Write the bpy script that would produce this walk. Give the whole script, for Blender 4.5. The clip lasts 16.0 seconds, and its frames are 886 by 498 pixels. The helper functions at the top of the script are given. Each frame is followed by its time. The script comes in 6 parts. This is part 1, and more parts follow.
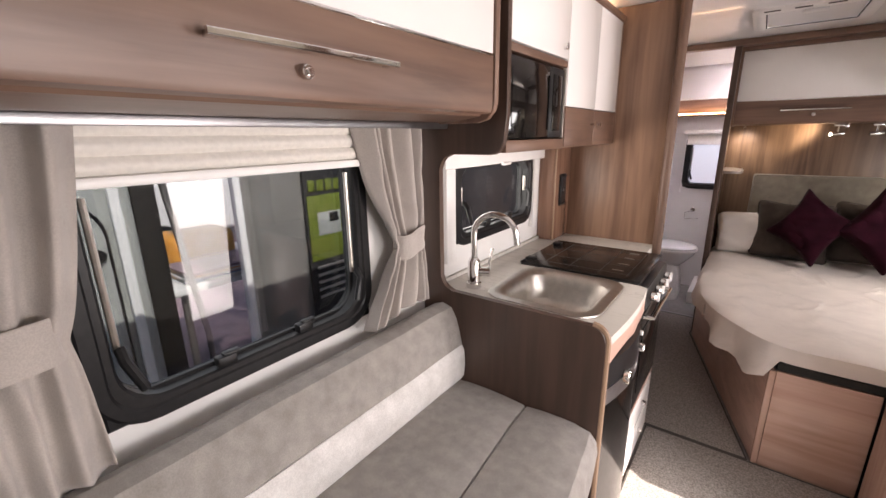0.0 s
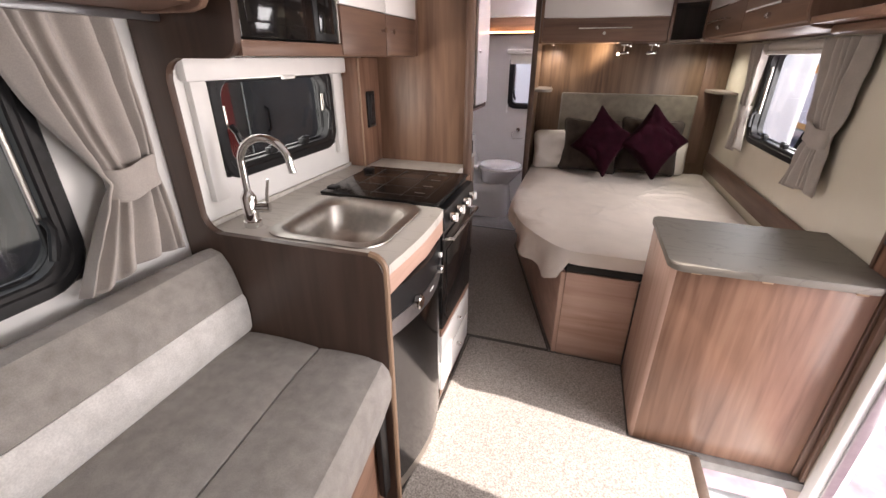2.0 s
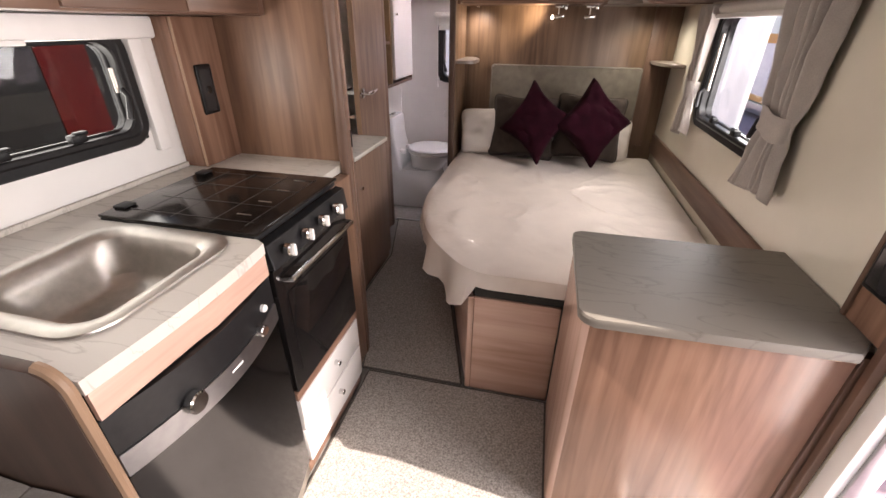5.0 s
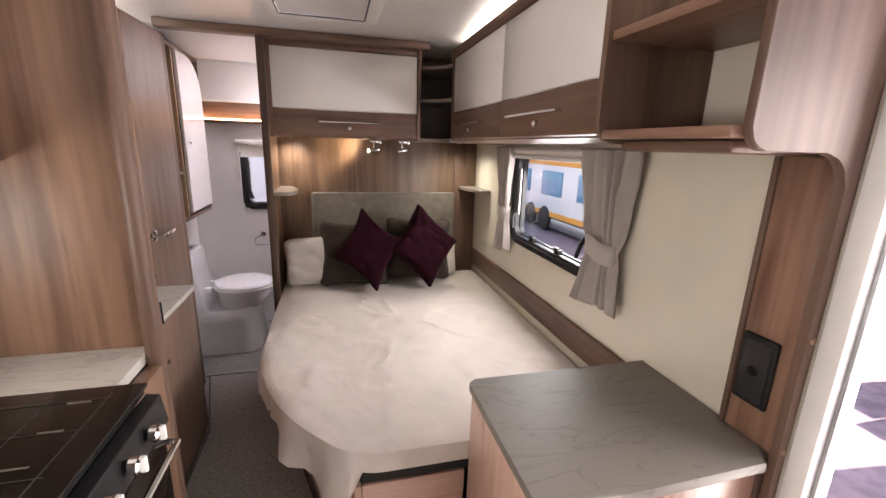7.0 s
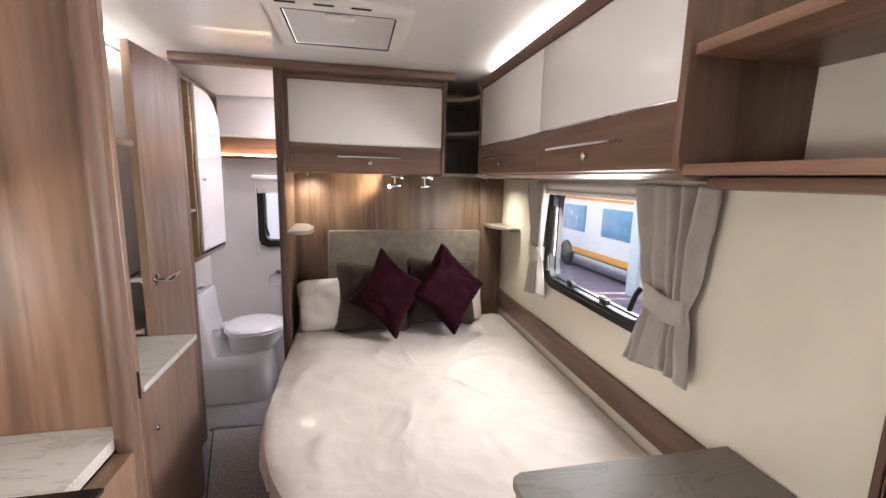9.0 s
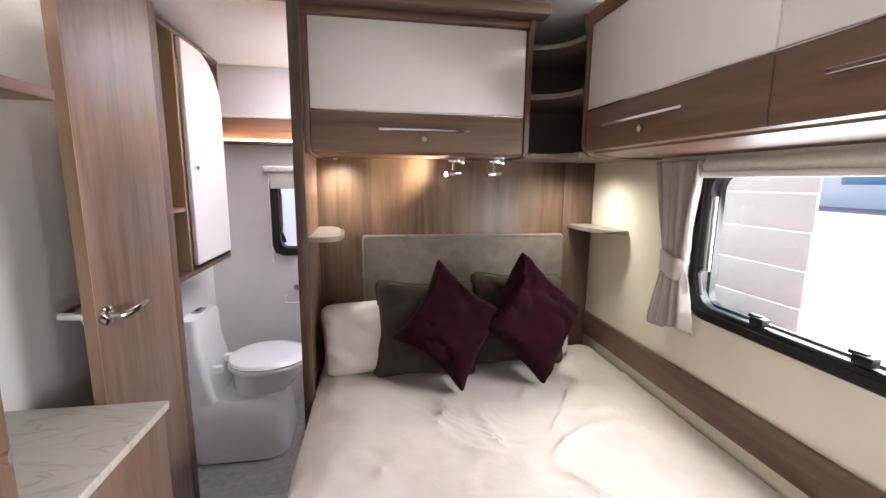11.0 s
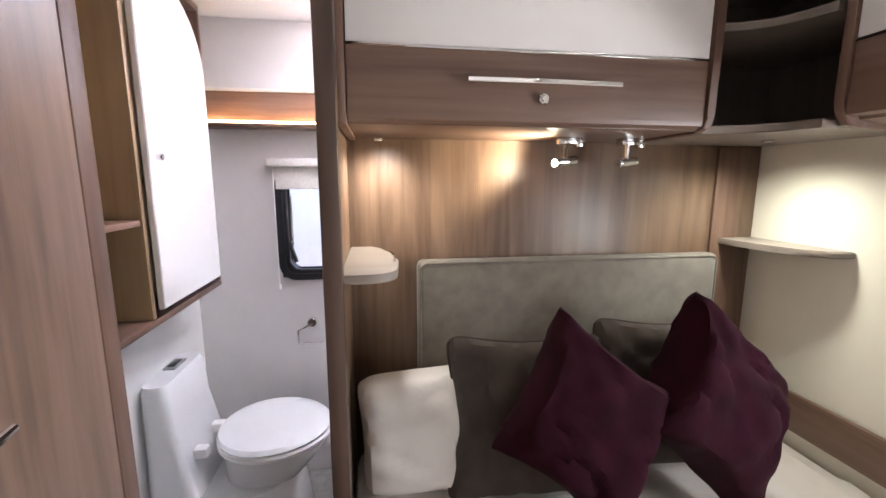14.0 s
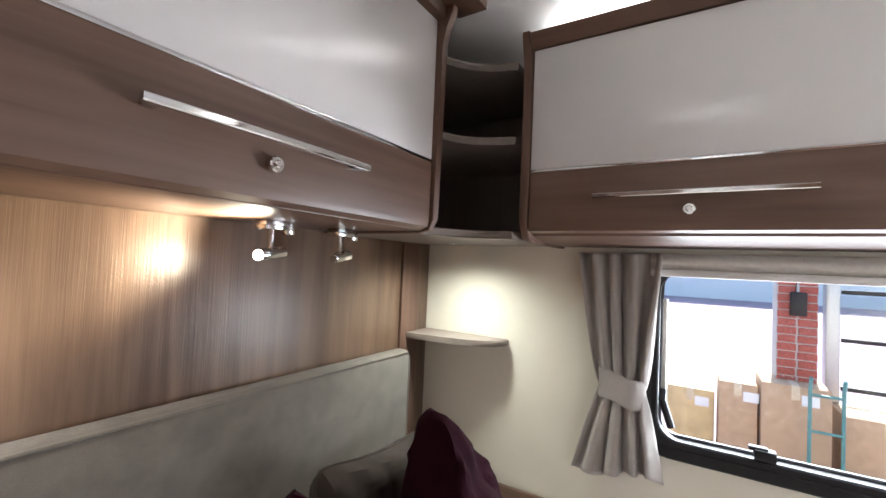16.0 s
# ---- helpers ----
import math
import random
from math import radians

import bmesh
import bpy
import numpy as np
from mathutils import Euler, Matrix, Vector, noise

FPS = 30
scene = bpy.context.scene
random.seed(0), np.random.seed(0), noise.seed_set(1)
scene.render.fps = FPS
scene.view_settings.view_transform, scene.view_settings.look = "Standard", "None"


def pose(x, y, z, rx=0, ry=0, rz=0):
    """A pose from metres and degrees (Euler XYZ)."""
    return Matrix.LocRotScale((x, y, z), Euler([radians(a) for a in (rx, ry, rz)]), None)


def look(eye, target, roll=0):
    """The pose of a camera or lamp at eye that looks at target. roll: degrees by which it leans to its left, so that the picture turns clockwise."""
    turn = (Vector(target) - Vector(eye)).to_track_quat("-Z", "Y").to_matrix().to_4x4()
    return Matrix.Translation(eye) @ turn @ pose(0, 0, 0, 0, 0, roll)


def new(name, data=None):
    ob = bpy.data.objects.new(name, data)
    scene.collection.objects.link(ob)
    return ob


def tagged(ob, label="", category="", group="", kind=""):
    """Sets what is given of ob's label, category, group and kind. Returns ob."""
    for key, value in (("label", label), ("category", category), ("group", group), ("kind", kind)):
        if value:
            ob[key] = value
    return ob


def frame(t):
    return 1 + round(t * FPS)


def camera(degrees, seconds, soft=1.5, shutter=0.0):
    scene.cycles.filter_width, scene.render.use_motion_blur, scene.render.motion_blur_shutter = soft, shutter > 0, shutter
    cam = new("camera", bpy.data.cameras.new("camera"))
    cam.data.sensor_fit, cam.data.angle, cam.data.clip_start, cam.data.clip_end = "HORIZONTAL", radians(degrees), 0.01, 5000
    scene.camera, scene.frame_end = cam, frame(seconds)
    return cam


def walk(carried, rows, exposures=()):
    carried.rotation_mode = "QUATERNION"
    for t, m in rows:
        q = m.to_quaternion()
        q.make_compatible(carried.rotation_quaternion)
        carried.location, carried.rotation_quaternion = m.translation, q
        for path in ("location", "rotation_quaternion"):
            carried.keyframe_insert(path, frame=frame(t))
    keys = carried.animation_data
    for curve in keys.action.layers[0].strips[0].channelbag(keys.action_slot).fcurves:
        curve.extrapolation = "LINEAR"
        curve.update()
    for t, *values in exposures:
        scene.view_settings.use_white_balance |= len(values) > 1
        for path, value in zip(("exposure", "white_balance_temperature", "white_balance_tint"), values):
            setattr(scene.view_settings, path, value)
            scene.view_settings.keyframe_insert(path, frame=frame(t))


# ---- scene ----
cam = camera(93.8, 16.0)
PATH = [
    (0, (0.073, 0.111, 1.388), (-1.082, 1.657, 0.862), -0.8),
    (0.5, (0.079, 0.107, 1.362), (-0.985, 1.66, 0.686), -0.9),
    (1, (0.099, 0.12, 1.351), (-0.826, 1.723, 0.592), -1.1),
    (1.5, (0.149, 0.194, 1.346), (-0.584, 1.868, 0.535), -0.7),
    (2, (0.238, 0.338, 1.339), (-0.318, 2.066, 0.5), 0.2),
    (2.5, (0.315, 0.46, 1.327), (-0.099, 2.214, 0.459), 1.3),
    (3, (0.356, 0.602, 1.313), (0.047, 2.37, 0.429), 2.5),
    (5.5, (0.429, 0.913, 1.325), (0.025, 2.622, 0.368), 0.4),
    (6, (0.311, 0.976, 1.329), (0.233, 2.789, 0.488), 1.1),
    (6.5, (0.227, 1.029, 1.35), (0.505, 2.882, 0.65), 1.9),
    (7, (0.217, 1.093, 1.404), (0.708, 2.971, 0.922), 1.7),
    (7.5, (0.212, 1.125, 1.438), (0.79, 3.016, 1.136), 1.2),
    (8, (0.208, 1.147, 1.448), (0.765, 3.053, 1.209), 1.1),
    (8.5, (0.218, 1.211, 1.439), (0.705, 3.133, 1.178), 1.4),
    (9, (0.226, 1.304, 1.413), (0.637, 3.233, 1.08), 1.4),
    (9.5, (0.216, 1.467, 1.334), (0.566, 3.411, 1.018), 0.6),
    (12, (0.055, 2.28, 1.34), (0.37, 4.227, 1.01), 0.6),
    (12.5, (0.03, 2.412, 1.335), (0.293, 4.366, 0.998), 0.3),
    (13, (-0.001, 2.507, 1.329), (0.064, 4.469, 0.946), -0.7),
    (13.5, (-0.031, 2.553, 1.315), (-0.085, 4.515, 0.931), -1.2),
    (14, (-0.029, 2.651, 1.32), (0.267, 4.602, 0.995), 0.1),
    (14.5, (-0.051, 2.795, 1.338), (0.804, 4.59, 1.126), 1.4),
    (15, (-0.048, 2.87, 1.351), (1.207, 4.424, 1.248), 2.0),
    (15.5, (-0.024, 2.931, 1.354), (1.488, 4.24, 1.339), 2.4),
    (16, (-0.031, 3.012, 1.365), (1.662, 4.075, 1.433), 2.5),
]
SCALE = 1.085   # metres to one unit of the plan
EXPOSURES = [(0, 1.5, 7050, 19), (1.5, 1.35, 6850, 17), (3, 1.2, 7250, 20), (5.5, 1.5, 7100, 19), (6.5, 1.6, 7000, 18), (7.5, 1.55, 6900, 16), (9, 1.87, 6700, 13), (12, 1.9, 6500, 12), (14, 2.03, 6300, 10), (16, 1.8, 6000, 9)]
walk(cam, [(t, look(Vector(eye) * SCALE, Vector(target) * SCALE, roll)) for t, eye, target, roll in PATH], EXPOSURES)

# ---- world, sun, large lights ----
SUN_ELEV, SUN_AZ = 47.0, 83.4   # the sun stands beyond the open door
world = bpy.data.worlds.new("sky")
scene.world = world
world.use_nodes = True
wn = world.node_tree.nodes
sky = wn.new("ShaderNodeTexSky")
sky.sky_type, sky.sun_disc = "NISHITA", False
sky.sun_elevation, sky.sun_rotation = radians(SUN_ELEV), radians(96.6)
wn["Background"].inputs["Strength"].default_value = 0.15
world.node_tree.links.new(sky.outputs[0], wn["Background"].inputs["Color"])


def lamp(name, kind, energy, m, colour=(1, 1, 1), size=0.1, size_y=None, angle=None, blend=0.5):
    data = bpy.data.lights.new(name, kind)
    data.energy, data.color = energy * (1 if kind == "SUN" else SCALE ** 2), colour
    size, size_y = size if kind == "SUN" else size * SCALE, size_y and size_y * SCALE
    if kind == "AREA":
        data.size = size
        if size_y:
            data.shape, data.size_y = "RECTANGLE", size_y
    elif kind == "SUN":
        data.angle = radians(size)
    else:
        data.shadow_soft_size = size
    if kind == "SPOT":
        data.spot_size, data.spot_blend = radians(angle), blend
    ob = new(name, data)
    ob.matrix_world = Matrix.Translation(m.translation * (SCALE - 1)) @ m
    return ob


ce, se = math.cos(radians(SUN_ELEV)), math.sin(radians(SUN_ELEV))
sun_dir = Vector((ce * math.cos(radians(-6.6)), ce * math.sin(radians(-6.6)), se))
lamp("sun", "SUN", 5.0, look(sun_dir * 20, (0, 0, 0)), (1, 0.96, 0.9), 0.5)
# daylight through the doorway and the windows
lamp("sky_light_door", "AREA", 16.0, look((1.60, 1.37, 0.80), (-0.4, 1.40, 0.55)), (1, 0.97, 0.95), 0.60, 1.6)
lamp("sky_light_window", "AREA", 5.2, look((1.26, 2.76, 1.14), (0.10, 2.80, 0.40)), (0.97, 0.98, 1), 0.62, 0.36)
lamp("sky_light_lounge_window", "AREA", 0.8, look((-0.93, 0.6, 1.15), (0, 0.6, 0.9)), (0.97, 0.98, 1), 0.6, 0.36)
# east lounge window is unseen, assumed from the light on the sofa
lamp("sky_light_lounge_window_east", "AREA", 7.2, look((1.26, 0.4, 1.15), (-0.5, 0.3, 0.35)), (0.97, 0.98, 1), 0.66, 0.40)
lamp("sky_light_kitchen_window", "AREA", 4.2, look((-0.92, 1.65, 1.15), (0.6, 1.9, 1.1)), (1, 0.97, 0.92), 0.58, 0.27)


# ---- materials ----
def material(name, colour, rough=0.5, metal=0.0, noise_scale=0.0, vary=0.0, bump=0.0, bump_scale=200.0, coat=0.0, second=None, sheen=0.0, spec=0.5):
    m = bpy.data.materials.new(name)
    m.use_nodes = True
    t = m.node_tree
    b = t.nodes["Principled BSDF"]
    b.inputs["Base Color"].default_value = (*colour, 1)
    b.inputs["Roughness"].default_value, b.inputs["Metallic"].default_value = rough, metal
    b.inputs["Coat Weight"].default_value, b.inputs["Sheen Weight"].default_value = coat, sheen
    b.inputs["Specular IOR Level"].default_value = spec
    pos = t.nodes.new("ShaderNodeNewGeometry")
    if vary:
        n = t.nodes.new("ShaderNodeTexNoise")
        n.inputs["Scale"].default_value, n.inputs["Detail"].default_value = noise_scale, 6
        t.links.new(pos.outputs["Position"], n.inputs["Vector"])
        r = t.nodes.new("ShaderNodeValToRGB")
        r.color_ramp.elements[0].position, r.color_ramp.elements[1].position = 0.3, 0.7
        lo = second or tuple(c * (1 - vary) for c in colour)
        r.color_ramp.elements[0].color = (*lo, 1)
        r.color_ramp.elements[1].color = (*[min(1, c * (1 + (0 if second else vary * 0.5))) for c in colour], 1)
        t.links.new(n.outputs[0], r.inputs[0])
        t.links.new(r.outputs[0], b.inputs["Base Color"])
    if bump:
        n2 = t.nodes.new("ShaderNodeTexNoise")
        n2.inputs["Scale"].default_value, n2.inputs["Detail"].default_value = bump_scale, 4
        t.links.new(pos.outputs["Position"], n2.inputs["Vector"])
        u = t.nodes.new("ShaderNodeBump")
        u.inputs["Strength"].default_value, u.inputs["Distance"].default_value = bump, 0.002
        t.links.new(n2.outputs[0], u.inputs["Height"])
        t.links.new(u.outputs[0], b.inputs["Normal"])
    return m


def wood(name, light, dark, grain, rough=0.38, relief=0.12):
    """Laminate with streaks along the axis grain (0, 1 or 2)."""
    m = bpy.data.materials.new(name)
    m.use_nodes = True
    t = m.node_tree
    b = t.nodes["Principled BSDF"]
    pos, info = t.nodes.new("ShaderNodeNewGeometry"), t.nodes.new("ShaderNodeObjectInfo")
    add = t.nodes.new("ShaderNodeVectorMath")
    sc = t.nodes.new("ShaderNodeVectorMath")
    sc.operation = "SCALE"
    sc.inputs[0].default_value = (3.1, 2.3, 4.7)
    t.links.new(info.outputs["Random"], sc.inputs["Scale"])
    t.links.new(pos.outputs["Position"], add.inputs[0])
    t.links.new(sc.outputs[0], add.inputs[1])
    ramps = []
    for across, along, detail in ((5.5, 0.8, 5), (34, 1.7, 8), (300, 6, 2)):
        mp = t.nodes.new("ShaderNodeMapping")
        mp.inputs["Scale"].default_value = [along if n == grain else across for n in range(3)]
        t.links.new(add.outputs[0], mp.inputs["Vector"])
        n = t.nodes.new("ShaderNodeTexNoise")
        n.inputs["Scale"].default_value, n.inputs["Detail"].default_value, n.inputs["Distortion"].default_value = 1, detail, 1.9 if across < 20 else 0.7
        t.links.new(mp.outputs[0], n.inputs["Vector"])
        ramps.append(n)
    mix = t.nodes.new("ShaderNodeMath")
    mix.operation = "MULTIPLY_ADD"
    mix.inputs[1].default_value = 0.45
    t.links.new(ramps[1].outputs[0], mix.inputs[0])
    half = t.nodes.new("ShaderNodeMath")
    half.operation = "MULTIPLY"
    half.inputs[1].default_value = 0.55
    t.links.new(ramps[0].outputs[0], half.inputs[0])
    t.links.new(half.outputs[0], mix.inputs[2])
    r = t.nodes.new("ShaderNodeValToRGB")
    e = r.color_ramp.elements
    e[0].position, e[1].position = 0.36, 0.62
    e[0].color, e[1].color = (*dark, 1), (*light, 1)
    mid = e.new(0.5)
    mid.color = (*[(a * 0.6 + c * 0.4) for a, c in zip(light, dark)], 1)
    t.links.new(mix.outputs[0], r.inputs[0])
    t.links.new(r.outputs[0], b.inputs["Base Color"])
    u = t.nodes.new("ShaderNodeBump")
    u.inputs["Strength"].default_value, u.inputs["Distance"].default_value = relief, 0.001
    t.links.new(ramps[2].outputs[0], u.inputs["Height"])
    t.links.new(u.outputs[0], b.inputs["Normal"])
    b.inputs["Roughness"].default_value = rough
    return m


def glass(name, tint, rough=0.02, mix=0.1):
    m = bpy.data.materials.new(name)
    m.use_nodes = True
    t = m.node_tree
    out = t.nodes["Material Output"]
    clear, gloss, mixer = t.nodes.new("ShaderNodeBsdfTransparent"), t.nodes.new("ShaderNodeBsdfGlossy"), t.nodes.new("ShaderNodeMixShader")
    face, power, fres = t.nodes.new("ShaderNodeLayerWeight"), t.nodes.new("ShaderNodeMath"), t.nodes.new("ShaderNodeMath")
    power.operation, fres.operation = "POWER", "MULTIPLY_ADD"
    power.inputs[1].default_value, fres.inputs[1].default_value, fres.inputs[2].default_value = 4.5, 0.55, 0.035
    t.links.new(face.outputs["Facing"], power.inputs[0])
    t.links.new(power.outputs[0], fres.inputs[0])
    clear.inputs["Color"].default_value = (*tint, 1)
    gloss.inputs["Roughness"].default_value = rough
    t.links.new(fres.outputs[0], mixer.inputs[0])
    t.links.new(clear.outputs[0], mixer.inputs[1])
    t.links.new(gloss.outputs[0], mixer.inputs[2])
    t.links.new(mixer.outputs[0], out.inputs["Surface"])
    return m


def glow(name, colour, strength):
    m = bpy.data.materials.new(name)
    m.use_nodes = True
    b = m.node_tree.nodes["Principled BSDF"]
    b.inputs["Base Color"].default_value = (*colour, 1)
    b.inputs["Emission Color"].default_value, b.inputs["Emission Strength"].default_value = (*colour, 1), strength
    return m


def marble(name, base, vein):
    m = material(name, base, 0.5, noise_scale=6, vary=0.08)
    t = m.node_tree
    b = t.nodes["Principled BSDF"]
    pos = t.nodes.new("ShaderNodeNewGeometry")
    mp = t.nodes.new("ShaderNodeMapping")
    mp.inputs["Scale"].default_value, mp.inputs["Rotation"].default_value = (1.2, 5.0, 3), (0, 0, 0.35)
    t.links.new(pos.outputs["Position"], mp.inputs["Vector"])
    n = t.nodes.new("ShaderNodeTexNoise")
    n.inputs["Scale"].default_value, n.inputs["Detail"].default_value, n.inputs["Distortion"].default_value = 2.2, 8, 1.2
    t.links.new(mp.outputs[0], n.inputs["Vector"])
    r = t.nodes.new("ShaderNodeValToRGB")
    e = r.color_ramp.elements
    e[0].position, e[1].position = 0.485, 0.5
    e[0].color, e[1].color = (*base, 1), (*vein, 1)
    back = e.new(0.52)
    back.color = (*base, 1)
    t.links.new(n.outputs[0], r.inputs[0])
    t.links.new(r.outputs[0], b.inputs["Base Color"])
    return m


def weave(name, light, dark, scale=420.0, rough=0.9, vary_scale=9.0):
    """Woven upholstery: a fine two-way weave over soft blotches."""
    m = material(name, light, rough, noise_scale=vary_scale, vary=0.2, second=dark, sheen=0.25)
    t = m.node_tree
    b = t.nodes["Principled BSDF"]
    pos = t.nodes.new("ShaderNodeNewGeometry")
    waves = []
    for axis in ("X", "Y", "Z"):
        w = t.nodes.new("ShaderNodeTexWave")
        w.bands_direction = axis
        w.inputs["Scale"].default_value, w.inputs["Distortion"].default_value = scale, 1.5
        t.links.new(pos.outputs["Position"], w.inputs["Vector"])
        waves.append(w)
    grain, thread = t.nodes.new("ShaderNodeTexNoise"), t.nodes.new("ShaderNodeValToRGB")
    grain.inputs["Scale"].default_value, grain.inputs["Detail"].default_value = scale * 0.8, 2
    thread.color_ramp.elements[0].position, thread.color_ramp.elements[1].position = 0.35, 0.65
    thread.color_ramp.elements[0].color, thread.color_ramp.elements[1].color = (0.86, 0.86, 0.86, 1), (1, 1, 1, 1)
    mul = t.nodes.new("ShaderNodeMixRGB")
    mul.blend_type = "MULTIPLY"
    mul.inputs[0].default_value = 1.0
    old = b.inputs["Base Color"].links[0].from_socket
    t.links.new(pos.outputs["Position"], grain.inputs["Vector"])
    t.links.new(grain.outputs[0], thread.inputs[0])
    t.links.new(old, mul.inputs[1])
    t.links.new(thread.outputs[0], mul.inputs[2])
    t.links.new(mul.outputs[0], b.inputs["Base Color"])
    s1, s2 = t.nodes.new("ShaderNodeMath"), t.nodes.new("ShaderNodeMath")
    t.links.new(waves[0].outputs[1], s1.inputs[0])
    t.links.new(waves[1].outputs[1], s1.inputs[1])
    t.links.new(s1.outputs[0], s2.inputs[0])
    t.links.new(waves[2].outputs[1], s2.inputs[1])
    u = t.nodes.new("ShaderNodeBump")
    u.inputs["Strength"].default_value, u.inputs["Distance"].default_value = 0.35, 0.0008
    t.links.new(s2.outputs[0], u.inputs["Height"])
    t.links.new(u.outputs[0], b.inputs["Normal"])
    return m


OAK_L, OAK_D = (0.310, 0.178, 0.122), (0.150, 0.078, 0.052)
WAL_L, WAL_D = (0.18, 0.106, 0.074), (0.098, 0.053, 0.036)
oak_z, oak_y, oak_x = wood("oak_upright", OAK_L, OAK_D, 2, 0.27), wood("oak_along", OAK_L, OAK_D, 1), wood("oak_across", OAK_L, OAK_D, 0)
wal_z, wal_y, wal_x = wood("walnut_upright", WAL_L, WAL_D, 2, 0.5), wood("walnut_along", WAL_L, WAL_D, 1), wood("walnut_across", WAL_L, WAL_D, 0)
door_z = wood("walnut_door", (0.255, 0.165, 0.122), (0.142, 0.088, 0.062), 2)
tall_z = wood("tall_panel_oak", (0.265, 0.155, 0.100), (0.135, 0.072, 0.045), 2)
gold_z = wood("golden_oak_upright", (0.40, 0.285, 0.165), (0.27, 0.18, 0.10), 2)
bed_z = wood("walnut_oak_upright", (0.190, 0.120, 0.078), (0.080, 0.047, 0.030), 2, 0.34, 0.45)
dark_z = wood("dark_walnut_upright", (0.088, 0.052, 0.038), (0.050, 0.029, 0.021), 2)
# oak made lighter and pinker: bounce off the sunlit floor put into its colour
bounce_oak_x = wood("bounce_lit_oak_across", (0.60, 0.405, 0.330), (0.44, 0.278, 0.213), 0, 0.27)
bounce_oak_y = wood("bounce_lit_oak_along", (0.60, 0.405, 0.330), (0.44, 0.278, 0.213), 1)
bounce_oak_z = wood("bounce_lit_oak_upright", (0.60, 0.405, 0.330), (0.44, 0.278, 0.213), 2, 0.27)
shelf_grey = wood("grey_shelf", (0.24, 0.20, 0.17), (0.195, 0.16, 0.135), 0)
unit_back = wood("grey_brown_lining", (0.21, 0.185, 0.160), (0.165, 0.143, 0.122), 2)
edge_wood = wood("edge_banding", (0.36, 0.235, 0.155), (0.26, 0.165, 0.105), 2, 0.45)
white_gloss = material("white_gloss_lacquer", (0.80, 0.78, 0.76), 0.22, noise_scale=3, vary=0.03, coat=0.3)
white_wall = material("white_wall_panel", (0.78, 0.77, 0.75), 0.4, noise_scale=5, vary=0.05, bump=0.05, bump_scale=300)
cream_wall = material("cream_wall_panel", (0.74, 0.69, 0.58), 0.2, noise_scale=4, vary=0.05, coat=0.25, bump=0.03, bump_scale=60)
wash_wall = material("washroom_wall_panel", (0.70, 0.68, 0.66), 0.4, noise_scale=5, vary=0.04)
ceiling_white = material("ceiling_board", (0.80, 0.80, 0.80), 0.28, noise_scale=3, vary=0.03, coat=0.2)
white_plastic = material("white_plastic", (0.82, 0.81, 0.79), 0.35, noise_scale=12, vary=0.04)
ceramic = material("toilet_plastic", (0.80, 0.80, 0.80), 0.16, noise_scale=5, vary=0.03, coat=0.4)
black_plastic = material("black_plastic", (0.011, 0.011, 0.012), 0.38, noise_scale=60, vary=0.3, spec=0.3)
fridge_mirror = material("dark_mirror_finish", (0.13, 0.13, 0.135), 0.12, 1.0, noise_scale=8, vary=0.12)
black_gloss = material("black_glass", (0.008, 0.007, 0.007), 0.07, noise_scale=20, vary=0.2, spec=0.45)
hob_glass = material("hob_glass", (0.010, 0.008, 0.007), 0.14, noise_scale=20, vary=0.2, spec=0.3)
support_grey = material("pan_support_grey", (0.035, 0.032, 0.030), 0.4, noise_scale=30, vary=0.3)
chrome = material("chrome", (0.75, 0.74, 0.73), 0.08, 1.0, noise_scale=30, vary=0.06)
steel = material("brushed_steel", (0.47, 0.44, 0.40), 0.36, 1.0, noise_scale=40, vary=0.12, bump=0.1, bump_scale=500)
grey_metal = material("grey_satin_metal", (0.36, 0.36, 0.37), 0.35, 1.0, noise_scale=40, vary=0.1)
worktop = marble("marble_laminate", (0.54, 0.515, 0.47), (0.42, 0.395, 0.355))
worktop_grey = marble("grey_marble_laminate", (0.165, 0.149, 0.127), (0.125, 0.110, 0.092))
carpet = material("carpet", (0.42, 0.388, 0.36), 1.0, noise_scale=150, vary=0.5, bump=1.0, bump_scale=260, second=(0.16, 0.144, 0.131))
carpet_edge = material("carpet_binding", (0.085, 0.078, 0.07), 0.95, noise_scale=300, vary=0.3, bump=0.5, bump_scale=500)
vinyl = material("vinyl_floor", (0.24, 0.23, 0.22), 0.5, noise_scale=30, vary=0.2)
sofa_cloth = weave("sofa_cloth", (0.37, 0.342, 0.315), (0.265, 0.244, 0.223), 420.0, 0.9, 26.0)
sofa_pale = weave("sofa_pale_cloth", (0.80, 0.78, 0.75), (0.62, 0.60, 0.57), 300, 0.9, 22.0)
curtain_cloth = weave("curtain_cloth", (0.50, 0.455, 0.415), (0.40, 0.36, 0.33), 500)
headboard_cloth = weave("headboard_cloth", (0.20, 0.174, 0.140), (0.135, 0.116, 0.092), 600, 0.9, 16.0)


